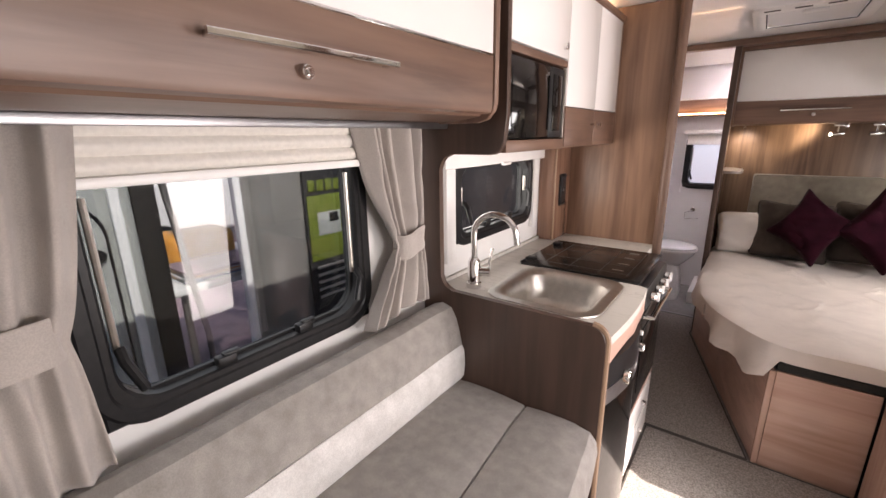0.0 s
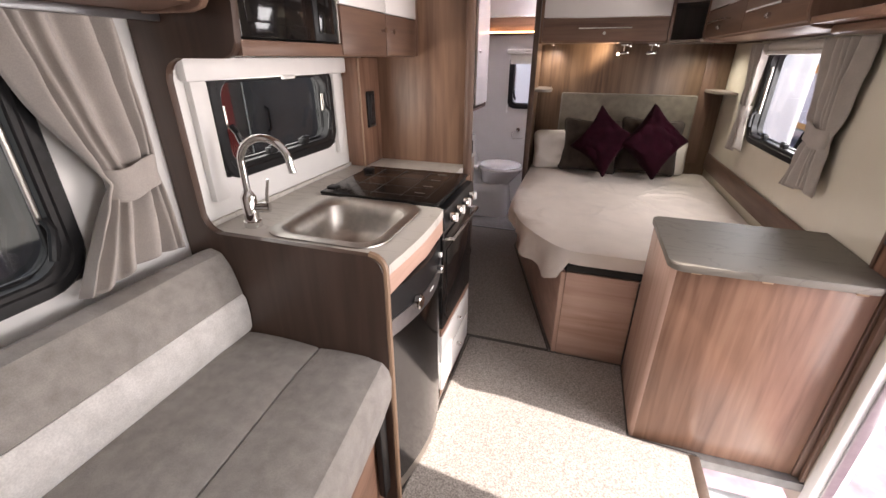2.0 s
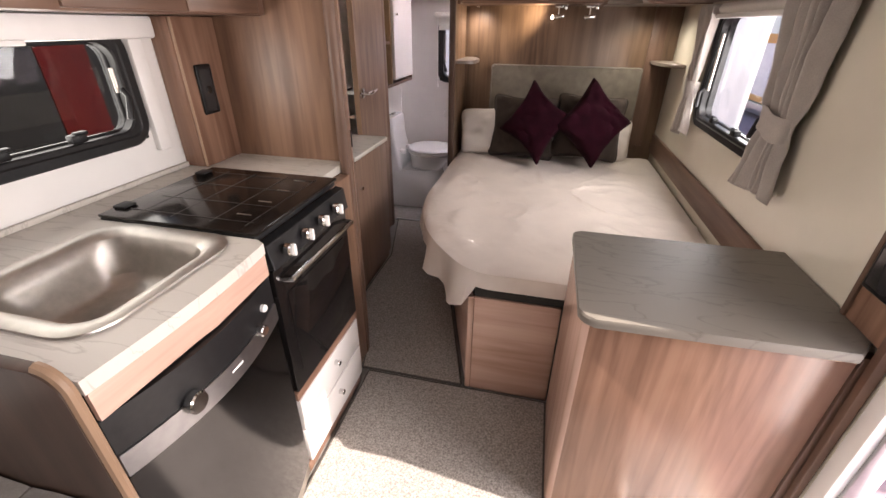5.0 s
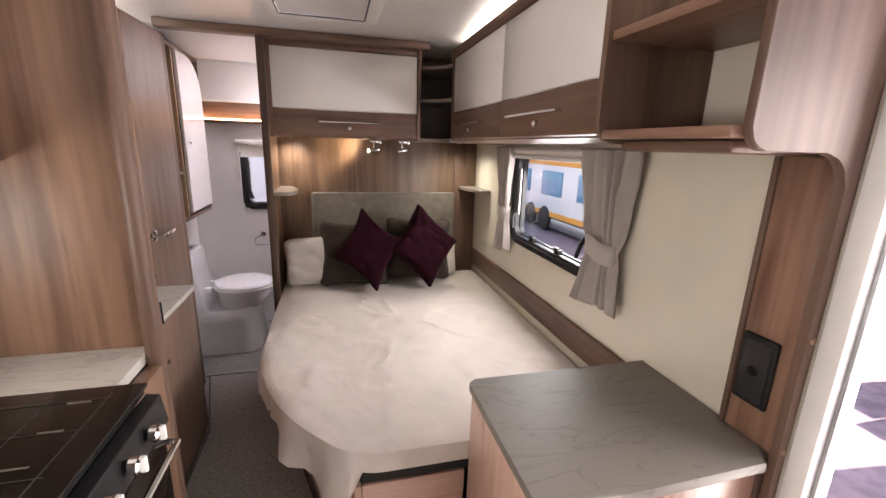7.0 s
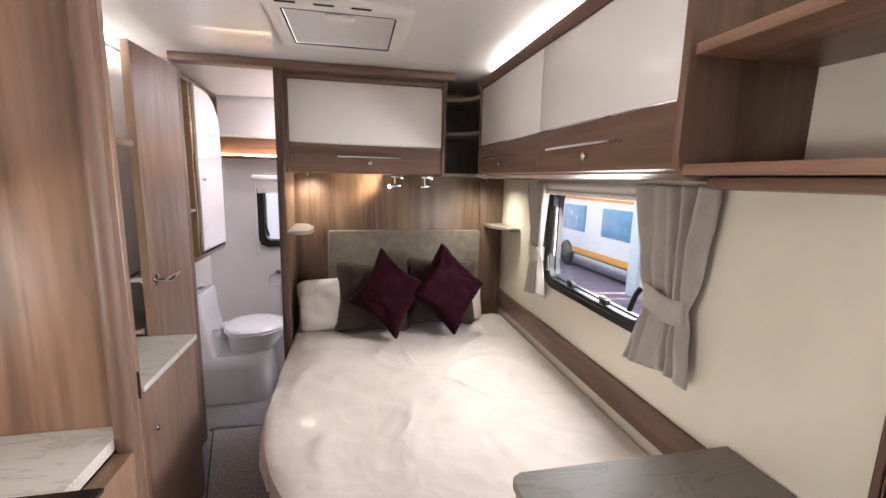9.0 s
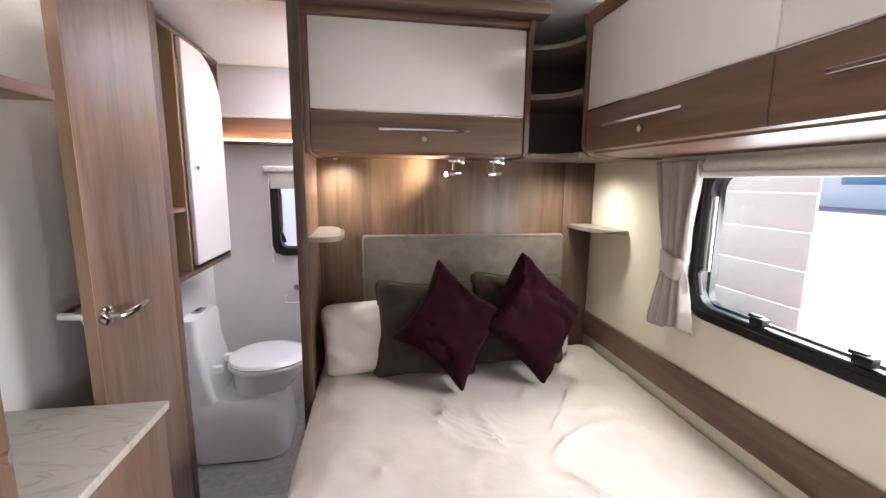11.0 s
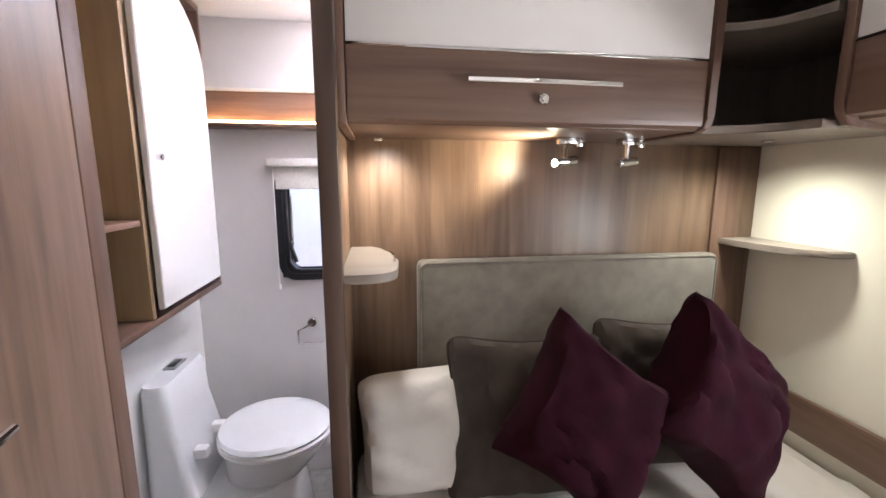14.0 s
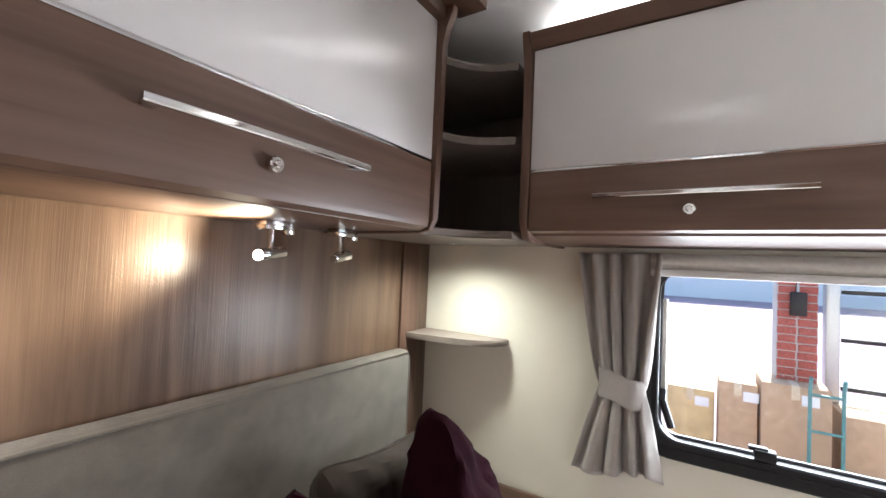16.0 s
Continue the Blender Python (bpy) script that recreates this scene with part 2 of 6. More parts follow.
def creased_film(name, colour, second):
    """A cover under clear film: soft blotches and sharp, uneven creases."""
    m = material(name, colour, 0.42, noise_scale=7, vary=0.05, second=second, coat=0.12)
    t = m.node_tree
    b = t.nodes["Principled BSDF"]
    pos = t.nodes.new("ShaderNodeNewGeometry")
    last = None
    for scale, depth in ((3.5, 0.012), (9.0, 0.006), (26.0, 0.002)):
        n, u = t.nodes.new("ShaderNodeTexNoise"), t.nodes.new("ShaderNodeBump")
        n.noise_type, n.normalize = "RIDGED_MULTIFRACTAL", True
        n.inputs["Scale"].default_value, n.inputs["Detail"].default_value, n.inputs["Distortion"].default_value = scale, 2, 1.2
        u.inputs["Strength"].default_value, u.inputs["Distance"].default_value = 0.45, depth
        t.links.new(pos.outputs["Position"], n.inputs["Vector"])
        t.links.new(n.outputs[0], u.inputs["Height"])
        if last:
            t.links.new(last.outputs[0], u.inputs["Normal"])
        last = u
    t.links.new(last.outputs[0], b.inputs["Normal"])
    return m


sheet_cloth = creased_film("mattress_cover", (0.72, 0.655, 0.60), (0.64, 0.58, 0.53))
pillow_white = creased_film("pillow_wrap", (0.80, 0.765, 0.72), (0.74, 0.70, 0.655))
burgundy = material("burgundy_velvet", (0.019, 0.0026, 0.0066), 0.95, noise_scale=14, vary=0.35, bump=0.25, bump_scale=300, sheen=0.015, spec=0.08)
taupe = material("taupe_velvet", (0.056, 0.044, 0.037), 0.95, noise_scale=14, vary=0.3, bump=0.25, bump_scale=300, sheen=0.05, spec=0.2)
pane_clear = glass("window_acrylic", (0.92, 0.94, 0.94))
pane_dark = glass("window_acrylic_grey", (0.46, 0.48, 0.485))
blind_cloth = material("pleated_blind", (0.72, 0.69, 0.64), 0.8, noise_scale=90, vary=0.08)
frost = glow("light_diffuser", (1.0, 0.96, 0.90), 14.0)
frost_cool = glow("light_diffuser_cool", (0.89, 0.875, 1.0), 18.0)
frost_warm = glow("light_diffuser_warm", (1.0, 0.66, 0.36), 7.0)
lens_glow = glow("lamp_lens", (1.0, 0.88, 0.66), 25.0)
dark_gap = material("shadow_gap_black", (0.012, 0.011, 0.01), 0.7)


# ---- helpers for things ----
BASE = {}


def thing(name, x, y, z, label, category, group="", kind=""):
    e = new(name)
    e.location = Vector((x, y, z)) * SCALE
    e.empty_display_size = 0.05
    BASE[e] = Vector((x, y, z))
    return tagged(e, label, category, group, kind)


def smooth(me, angle=35):
    bm = bmesh.new()
    bm.from_mesh(me)
    for fc in bm.faces:
        fc.smooth = True
    for ed in bm.edges:
        if len(ed.link_faces) == 2 and ed.calc_face_angle(0) > radians(angle):
            ed.smooth = False
    bm.to_mesh(me)
    bm.free()


def link(name, bm, mat):
    bmesh.ops.scale(bm, vec=(SCALE, SCALE, SCALE), verts=bm.verts[:])
    bmesh.ops.recalc_face_normals(bm, faces=bm.faces[:])
    me = bpy.data.meshes.new(name)
    bm.to_mesh(me)
    bm.free()
    smooth(me)
    me.materials.append(mat)
    return new(name, me)


def part(name, bm, mat, parent, label=""):
    """One mesh, given in world places, under a thing or a part."""
    base = BASE[parent]
    bmesh.ops.translate(bm, verts=bm.verts[:], vec=-base)
    ob = link(name, bm, mat)
    ob.parent = parent
    BASE[ob] = base
    return tagged(ob, label) if label else ob


def solid(name, bm, mat, label="", category="", kind="structure"):
    """A piece of the setting, or a thing of one mesh."""
    ob = link(name, bm, mat)
    BASE[ob] = Vector((0, 0, 0))
    return tagged(ob, label, category, "", kind)


def box(x0, x1, y0, y1, z0, z1, bevel=0.002, segs=2, bm=None):
    own = bmesh.new()
    bmesh.ops.create_cube(own, size=1)
    bmesh.ops.scale(own, vec=(x1 - x0, y1 - y0, z1 - z0), verts=own.verts[:])
    bmesh.ops.translate(own, vec=((x0 + x1) / 2, (y0 + y1) / 2, (z0 + z1) / 2), verts=own.verts[:])
    if bevel:
        bmesh.ops.bevel(own, geom=own.edges[:], offset=min(bevel, 0.45 * min(x1 - x0, y1 - y0, z1 - z0)), segments=segs, affect="EDGES", profile=0.5)
    return merge(bm, own)


def merge(bm, own):
    if bm is None:
        return own
    me = bpy.data.meshes.new("tmp")
    own.to_mesh(me)
    own.free()
    bm.from_mesh(me)
    bpy.data.meshes.remove(me)
    return bm


def prism(points, axis, a, b, bevel=0.0015, bm=None):
    """A plate with the outline points (two coordinates, in the order of the other axes), from a to b along axis."""
    own = bmesh.new()
    order = {"x": lambda p, d: (d, p[0], p[1]), "y": lambda p, d: (p[0], d, p[1]), "z": lambda p, d: (p[0], p[1], d)}[axis]
    lo = [own.verts.new(order(p, a)) for p in points]
    hi = [own.verts.new(order(p, b)) for p in points]
    own.faces.new(lo)
    own.faces.new(hi[::-1])
    n = len(points)
    for i in range(n):
        own.faces.new((lo[i], lo[(i + 1) % n], hi[(i + 1) % n], hi[i]))
    if bevel:
        rims = [e for e in own.edges if len(e.link_faces) == 2 and any(len(fc.verts) == n for fc in e.link_faces)]
        bmesh.ops.bevel(own, geom=rims, offset=bevel, segments=1, affect="EDGES")
    return merge(bm, own)


def arc(cx, cy, r, a0, a1, n=8):
    return [(cx + r * math.cos(radians(a0 + (a1 - a0) * i / n)), cy + r * math.sin(radians(a0 + (a1 - a0) * i / n))) for i in range(n + 1)]


def rrect(x0, x1, y0, y1, r, n=6):
    return arc(x1 - r, y1 - r, r, 0, 90, n) + arc(x0 + r, y1 - r, r, 90, 180, n) + arc(x0 + r, y0 + r, r, 180, 270, n) + arc(x1 - r, y0 + r, r, 270, 360, n)


def loft(rings, caps=(True, True), closed=True, bm=None):
    own = bmesh.new()
    vs = [[own.verts.new(p) for p in ring] for ring in rings]
    n = len(rings[0])
    for a, b in zip(vs, vs[1:]):
        for i in range(n if closed else n - 1):
            j = (i + 1) % n
            own.faces.new((a[i], a[j], b[j], b[i]))
    if caps[0]:
        own.faces.new(vs[0][::-1])
    if caps[1]:
        own.faces.new(vs[-1])
    return merge(bm, own)


def tube(points, r, n=10, bm=None, radii=None):
    """A round bar along points."""
    pts = [Vector(p) for p in points]
    rings = []
    side = None
    for i, p in enumerate(pts):
        d = (pts[min(i + 1, len(pts) - 1)] - pts[max(i - 1, 0)]).normalized()
        if side is None:
            side = d.cross((0, 0, 1)) if abs(d.z) < 0.9 else d.cross((0, 1, 0))
        side = (side - d * side.dot(d)).normalized()
        up = d.cross(side)
        rr = radii[i] if radii else r
        rings.append([p + side * rr * math.cos(2 * math.pi * k / n) + up * rr * math.sin(2 * math.pi * k / n) for k in range(n)])
    return loft(rings, bm=bm)


def disc(x, y, z, r, depth, axis, n=20, bm=None, bevel=0.0015):
    """A round plate or knob whose middle is at x, y, z."""
    v = {"x": Vector((1, 0, 0)), "y": Vector((0, 1, 0)), "z": Vector((0, 0, 1))}[axis] * depth / 2
    c = Vector((x, y, z))
    k = min(bevel, r * 0.4, depth * 0.4)
    f = v.normalized() * k
    return tube([c - v, c - v + f, c + v - f, c + v], r, n, bm, [r - k, r, r, r - k])


def wall_with_holes(axis, a, b, u0, u1, z0, z1, holes):
    """A wall from a to b along axis, from u0 to u1 along the other, with rectangular openings (u0, u1, z0, z1)."""
    us = sorted({u0, u1, *[h[0] for h in holes], *[h[1] for h in holes]})
    zs = sorted({z0, z1, *[h[2] for h in holes], *[h[3] for h in holes]})
    full = lambda i, j: 0 <= i < len(us) - 1 and 0 <= j < len(zs) - 1 and not any(h[0] <= us[i] and us[i + 1] <= h[1] and h[2] <= zs[j] and zs[j + 1] <= h[3] for h in holes)
    bm = bmesh.new()
    at = (lambda d, u, z: (d, u, z)) if axis == "x" else (lambda d, u, z: (u, d, z))
    quad = lambda *ps: bm.faces.new([bm.verts.new(p) for p in ps])
    for i in range(len(us) - 1):
        for j in range(len(zs) - 1):
            if not full(i, j):
                continue
            p, q, s, t = us[i], us[i + 1], zs[j], zs[j + 1]
            for d in (a, b):
                quad(at(d, p, s), at(d, q, s), at(d, q, t), at(d, p, t))
            for di, dj, e in ((-1, 0, (p, s, p, t)), (1, 0, (q, s, q, t)), (0, -1, (p, s, q, s)), (0, 1, (p, t, q, t))):
                if not full(i + di, j + dj):
                    quad(at(a, e[0], e[1]), at(b, e[0], e[1]), at(b, e[2], e[3]), at(a, e[2], e[3]))
    bmesh.ops.remove_doubles(bm, verts=bm.verts[:], dist=1e-5)
    return bm


def ring_frame(axis, a, b, u0, u1, z0, z1, width, r, bm=None, inner=None):
    """A rounded frame in a wall."""
    at = (lambda d, p: (d, p[0], p[1])) if axis == "x" else (lambda d, p: (p[0], d, p[1]))
    out, inn = rrect(u0, u1, z0, z1, r), rrect(u0 + width, u1 - width, z0 + width, z1 - width, inner or max(r - width, 0.012))
    k = 0.004 if b > a else -0.004
    shrink = lambda pts, d: [(u + (d if u < (u0 + u1) / 2 else -d), z + (d if z < (z0 + z1) / 2 else -d)) for u, z in pts]
    rings = [[at(a, p) for p in out], [at(b - k, p) for p in out], [at(b, p) for p in shrink(out, 0.004)], [at(b, p) for p in shrink(inn, -0.004)], [at(b - k, p) for p in inn], [at(a, p) for p in inn]]
    own = loft(rings + [rings[0]], caps=(False, False))
    bmesh.ops.remove_doubles(own, verts=own.verts[:], dist=1e-6)
    return merge(bm, own)


# ---- the caravan's shell ----
LW, RW, CEIL, END, FRONT = -0.78, 1.14, 1.93, 4.45, -1.0
L_WIN, K_WIN, R_WIN, W_WIN = (0.25, 0.878, 0.890, 1.40), (1.325, 1.935, 1.0, 1.305), (2.40, 3.132, 0.93, 1.40), (-0.44, 0.06, 0.915, 1.36)
# unseen opening, added to let daylight onto the sofa
E_WIN = (0.05, 0.76, 0.935, 1.40)
DOOR = (1.10, 1.64, -0.12, 1.78)
floor_bm = box(LW, 0.80, FRONT, END, -0.04, -0.004, 0)
box(0.80, RW + 0.04, FRONT, DOOR[0], -0.04, -0.004, 0, bm=floor_bm)
box(0.80, RW + 0.04, DOOR[1], END, -0.04, -0.004, 0, bm=floor_bm)
solid("floor", floor_bm, vinyl, "grey vinyl caravan floor under the carpets", "floor")
solid("wall_west", wall_with_holes("x", LW, LW - 0.045, FRONT, END, -0.04, CEIL, [L_WIN, K_WIN]), white_wall, "white side wall panel with two windows", "wall")
solid("wall_east", wall_with_holes("x", RW, RW + 0.045, FRONT, END, -0.13, CEIL, [DOOR, R_WIN, E_WIN]), cream_wall, "glossy cream side wall with window and doorway", "wall")
solid("wall_north", wall_with_holes("y", END, END + 0.045, LW - 0.045, RW + 0.045, -0.04, CEIL, [W_WIN]), wash_wall, "pale washroom end wall with a small window", "wall")
solid("wall_south", box(LW - 0.045, RW + 0.045, FRONT - 0.045, FRONT, -0.04, CEIL, 0), white_wall, "plain white front wall", "wall")
hatch_hole = (-0.01, 0.38, 2.71, 3.10)


def ceiling_mesh():
    bm = bmesh.new()
    xs = sorted({LW - 0.045, RW + 0.045, -0.01, 0.38})
    ys = sorted({FRONT, END, 2.71, 3.10})
    holes = (hatch_hole,)
    for i in range(len(xs) - 1):
        for j in range(len(ys) - 1):
            if not any(h[0] <= xs[i] and xs[i + 1] <= h[1] and h[2] <= ys[j] and ys[j + 1] <= h[3] for h in holes):
                for z in (CEIL, CEIL + 0.04):
                    bm.faces.new([bm.verts.new(p) for p in ((xs[i], ys[j], z), (xs[i + 1], ys[j], z), (xs[i + 1], ys[j + 1], z), (xs[i], ys[j + 1], z))])
    bmesh.ops.remove_doubles(bm, verts=bm.verts[:], dist=1e-5)
    return bm


solid("ceiling", ceiling_mesh(), ceiling_white, "glossy white ceiling panel", "ceiling")

# carpets with bound edges
def carpet_mat(name, outline, label):
    t = thing(name, outline[0][0], outline[0][1], 0, label, "carpet")
    part("woven_pad", prism(outline, "z", -0.004, 0.008, 0.003), carpet, t)
    for (xa, ya), (xb, yb) in zip(outline, outline[1:] + outline[:1]):
        part("binding", tube([(xa, ya, 0.005), (xb, yb, 0.005)], 0.005, 6), carpet_edge, t, "dark stitched carpet binding")
    return t


carpet_mat("carpet", [(-0.165, -0.9), (0.80, -0.9), (0.80, 1.645), (0.567, 1.66), (0.567, 2.085), (-0.175, 2.085)], "grey-brown cut carpet with bound edge by the door")
carpet_mat("carpet", [(-0.21, 2.10), (0.225, 2.10), (-0.135, 3.32), (-0.12, 3.62), (-0.56, 3.62), (-0.425, 3.08), (-0.425, 2.645), (-0.225, 2.16)], "grey-brown carpet strip along the bed")
solid("threshold_strip", box(-0.58, -0.115, 3.622, 3.645, -0.004, 0.012, 0.004), grey_metal, "dark metal threshold strip at the washroom", "trim")
# entry step well inside the door
step = thing("entry_step", 0.97, 1.37, -0.16, "pale grey moulded entry step below the doorway", "step")
part("tread", box(0.802, RW + 0.045, DOOR[0], DOOR[1], -0.16, -0.125, 0.004), material("step_plastic", (0.42, 0.45, 0.47), 0.35, noise_scale=30, vary=0.1), step)
part("riser", box(0.785, 0.801, DOOR[0], DOOR[1], -0.125, -0.006, 0.002), white_plastic, step)
part("edge_strip", box(0.775, 0.812, DOOR[0], DOOR[1], -0.004, 0.010, 0.003), steel, step, "steel edge strip")


# ---- windows, blinds, curtains ----
def window(name, axis, at_, inward, hole, label, pane, catches=2, frame_w=0.032, r=0.07):
    """inward: +1 or -1, the way into the room along axis."""
    u0, u1, z0, z1 = hole
    t = thing(name, *((at_, (u0 + u1) / 2, z0) if axis == "x" else ((u0 + u1) / 2, at_, z0)), label, "window", kind="structure")
    part("window_frame", ring_frame(axis, at_ - inward * 0.045, at_ + inward * 0.012, u0 + 0.0005, u1 - 0.0005, z0 + 0.0005, z1 - 0.0005, frame_w, 0.004, None, r - 0.02), black_plastic, t, "black rubber and plastic frame")
    part("flange", ring_frame(axis, at_ + inward * 0.0005, at_ + inward * 0.016, u0 - 0.012, u1 + 0.012, z0 - 0.012, z1 + 0.012, 0.030, r), black_plastic, t)
    w = frame_w * 0.8
    at = (lambda d, u, z: (at_ + inward * d, u, z)) if axis == "x" else (lambda d, u, z: (u, at_ + inward * d, z))
    pts = rrect(u0 + w, u1 - w, z0 + w, z1 - w, max(r - w, 0.02))
    bm = loft([[at(-0.03, *p) for p in pts], [at(-0.034, *p) for p in pts]])
    p = part("pane", bm, pane, t, "acrylic pane")
    p.visible_shadow = False
    part("seal", ring_frame(axis, at_ - inward * 0.028, at_ - inward * 0.016, u0 + w, u1 - w, z0 + w, z1 - w, 0.013, max(r - w, 0.02)), black_plastic, t)
    for i in range(catches):
        u = u0 + (u1 - u0) * (i + 0.5) / catches + (0.06 if i == 0 else -0.06)
        c = box(-0.02, 0.02, -0.012, 0.012, -0.011, 0.011, 0.003)
        box(-0.006, 0.03, -0.008, 0.008, 0.006, 0.016, 0.003, bm=c)
        if axis == "x":
            bmesh.ops.rotate(c, verts=c.verts[:], cent=(0, 0, 0), matrix=Matrix.Rotation(radians(90), 3, "Z"))
        bmesh.ops.translate(c, verts=c.verts[:], vec=at(0.006, u, z0 + frame_w + 0.014))
        part("catch", c, black_plastic, t)
    for u in (u0 + frame_w + 0.012, u1 - frame_w - 0.012):
        a, b = at(-0.002, u, z0 + 0.14), at(-0.002, u, z1 - 0.10)
        part("stay", tube([a, b], 0.006, 8), steel, t, "steel window stay")
        kn = at(0.014, u, z0 + 0.15)
        part("lever", tube([kn, at(0.03, u, z0 + 0.13), at(0.034, u + (0.02 if u < (u0 + u1) / 2 else -0.02), z0 + 0.07)], 0.009, 8), black_plastic, t)
    return t


window("window_1", "x", LW, 1, L_WIN, "black-framed lounge window with acrylic pane", pane_dark, r=0.095)
window("window_2", "x", LW, 1, K_WIN, "small black-framed kitchen window with dark pane", pane_dark, 2)
window("window_3", "x", RW, -1, R_WIN, "black-framed bedroom window with bright view", pane_clear)
# unseen window, added as the source of the sofa's side light
window("window_5", "x", RW, -1, E_WIN, "black-framed lounge window by the door", pane_clear)
window("window_4", "y", END, -1, W_WIN, "black-framed washroom window", pane_clear, 1)
# white blind surround of the kitchen window
kb = thing("window_blind", LW, 1.65, 0.93, "white plastic blind surround of the kitchen window", "blind")
fr = bmesh.new()
box(LW, LW + 0.03, 1.235, 2.048, 1.278, 1.338, 0.008, bm=fr)
part("cassette", fr, white_plastic, kb)
part("side_rail", box(LW, LW + 0.022, 1.250, 1.305, 0.945, 1.278, 0.004), white_plastic, kb)
part("side_rail", box(LW, LW + 0.022, 1.952, 1.998, 0.955, 1.278, 0.004), white_plastic, kb)
part("pull_tab", box(LW + 0.03, LW + 0.045, 1.61, 1.67, 1.271, 1.283, 0.003), white_plastic, kb)


def pleated_blind(name, x, inward, y0, y1, z0, z1, folds, label):
    t = thing(name, x, (y0 + y1) / 2, z0, label, "blind")
    prof = []
    for i in range(folds * 8 + 1):
        z = z1 - (z1 - z0 - 0.012) * i / (folds * 8)
        prof.append((x + inward * (0.012 + 0.011 * abs(math.sin(math.pi * i / 8))), z))
    prof += [(x + inward * 0.004, prof[-1][1]), (x + inward * 0.004, z1)]
    part("pleats", prism(prof, "y", y0, y1, 0), blind_cloth, t)
    part("bottom_rail", box(min(x + inward * 0.002, x + inward * 0.026), max(x + inward * 0.002, x + inward * 0.026), y0, y1, z0 - 0.006, z0 + 0.012, 0.004), white_plastic, t, "white bottom rail")
    return t


pleated_blind("blind", LW + 0.017, 1, 0.22, 0.99, 1.322, 1.425, 3, "cream folded blind half raised over the lounge window")
pleated_blind("blind", RW - 0.017, -1, 2.40, 3.12, 1.362, 1.412, 1, "cream folded blind raised over the bedroom window")


def curtain(name, x, inward, y0, y1, z0, z1, tie_y, tie_z, tie_w, label, folds=6, gather=0.6):
    """A gathered curtain along a side wall, pinched by a tie band."""
    t = thing(name, x, (y0 + y1) / 2, z0, label, "curtain", group="curtains")
    rnd = random.Random(name + str(y0))
    nu, nv = folds * 12, 56
    ph = [rnd.uniform(-0.6, 0.6) for _ in range(4)]
    front = []
    for j in range(nv + 1):
        v = j / nv
        z = z1 + (z0 - z1) * v
        d = z - tie_z
        if d > 0:
            k = min(1, d / (z1 - tie_z)) ** 0.7
        else:
            k = min(1, -d / (tie_z - z0)) ** 0.9 * gather
        near = max(0, 1 - abs(d) / 0.05)
        c = tie_y + ((y0 + y1) / 2 - tie_y) * k
        half = (tie_w + ((y1 - y0) - tie_w) * k) / 2
        row = []
        for i in range(nu + 1):
            u = i / nu
            drift = u + 0.035 * math.sin(6.3 * u + 2.2 * v + ph[0] * 4) + 0.02 * math.sin(11 * u - 3 * v + ph[1] * 5)
            amp = (0.010 + 0.016 * k ** 0.6) * (0.65 + 0.5 * math.sin(4.1 * u + ph[2] * 5) ** 2) * (1 - 0.5 * near)
            w = math.sin(2 * math.pi * folds * drift + ph[3])
            w = (1.25 * w - 0.25 * w ** 3) * amp
            w += 0.006 * noise.noise(Vector((u * 5 + y0, z * 9, 1.7))) + 0.003 * noise.noise(Vector((u * 14, z * 22 + y0, 4.4)))
            hem = (0.014 * math.sin(5 * u + ph[1] * 6) + 0.008 * math.sin(2 * math.pi * folds * drift)) * max(0, v - 0.6) / 0.4
            row.append((x + inward * max(0.008, 0.046 + w), c - half + 2 * half * u + 0.3 * w * math.cos(9 * u), z + hem))
        front.append(row)
    bm = bmesh.new()
    vs = [[bm.verts.new(p) for p in row] for row in front]
    for j in range(nv):
        for i in range(nu):
            bm.faces.new((vs[j][i], vs[j][i + 1], vs[j + 1][i + 1], vs[j + 1][i]))
    ob = part("cloth", bm, curtain_cloth, t)
    for e in ob.data.edges:
        e.use_edge_sharp = False
    so = ob.modifiers.new("thickness", "SOLIDIFY")
    so.thickness = 0.003
    rings = []
    for q, (dz, grow) in enumerate(((-0.034, -0.004), (-0.036, 0.0), (-0.03, 0.003), (-0.01, 0.001), (0.012, 0.002), (0.03, 0.003), (0.036, 0.0), (0.034, -0.004))):
        ring = []
        for a in [2 * math.pi * g / 40 for g in range(40)]:
            sq = 1 - 0.10 * math.cos(2 * a) ** 2
            rip = 0.002 * math.sin(5 * a + ph[0] * 6) + 0.003 * noise.noise(Vector((math.cos(a) * 2, dz * 30, y0)))
            ring.append((x + inward * (0.044 + (0.029 + grow + rip) * math.cos(a) * sq), tie_y + (tie_w / 2 + 0.004 + grow + rip) * math.sin(a) * sq, tie_z + dz + 0.010 * math.sin(a) + 0.003 * math.sin(3 * a + ph[2])))
        rings.append(ring)
    part("tie_band", loft(rings, (False, False)), curtain_cloth, t, "plain fabric tie band")
    return t


curtain("curtain", LW + 0.02, 1, 0.825, 1.065, 0.882, 1.425, 1.0, 1.09, 0.115, "taupe gathered curtain held by a tie, beside the kitchen", 5, 1.1)
curtain("curtain", LW + 0.03, 1, -0.14, 0.29, 0.855, 1.425, 0.10, 1.105, 0.25, "taupe gathered curtain held by a tie, by the sofa", 6, 0.25)
curtain("curtain", RW, -1, 3.088, 3.292, 0.86, 1.41, 3.178, 1.075, 0.105, "taupe gathered curtain held by a tie, near the bed head", 4, 1.05)
curtain("curtain", RW, -1, 2.175, 2.482, 0.862, 1.41, 2.302, 1.075, 0.16, "taupe gathered curtain held by a tie, beside the bedroom window", 5, 0.6)


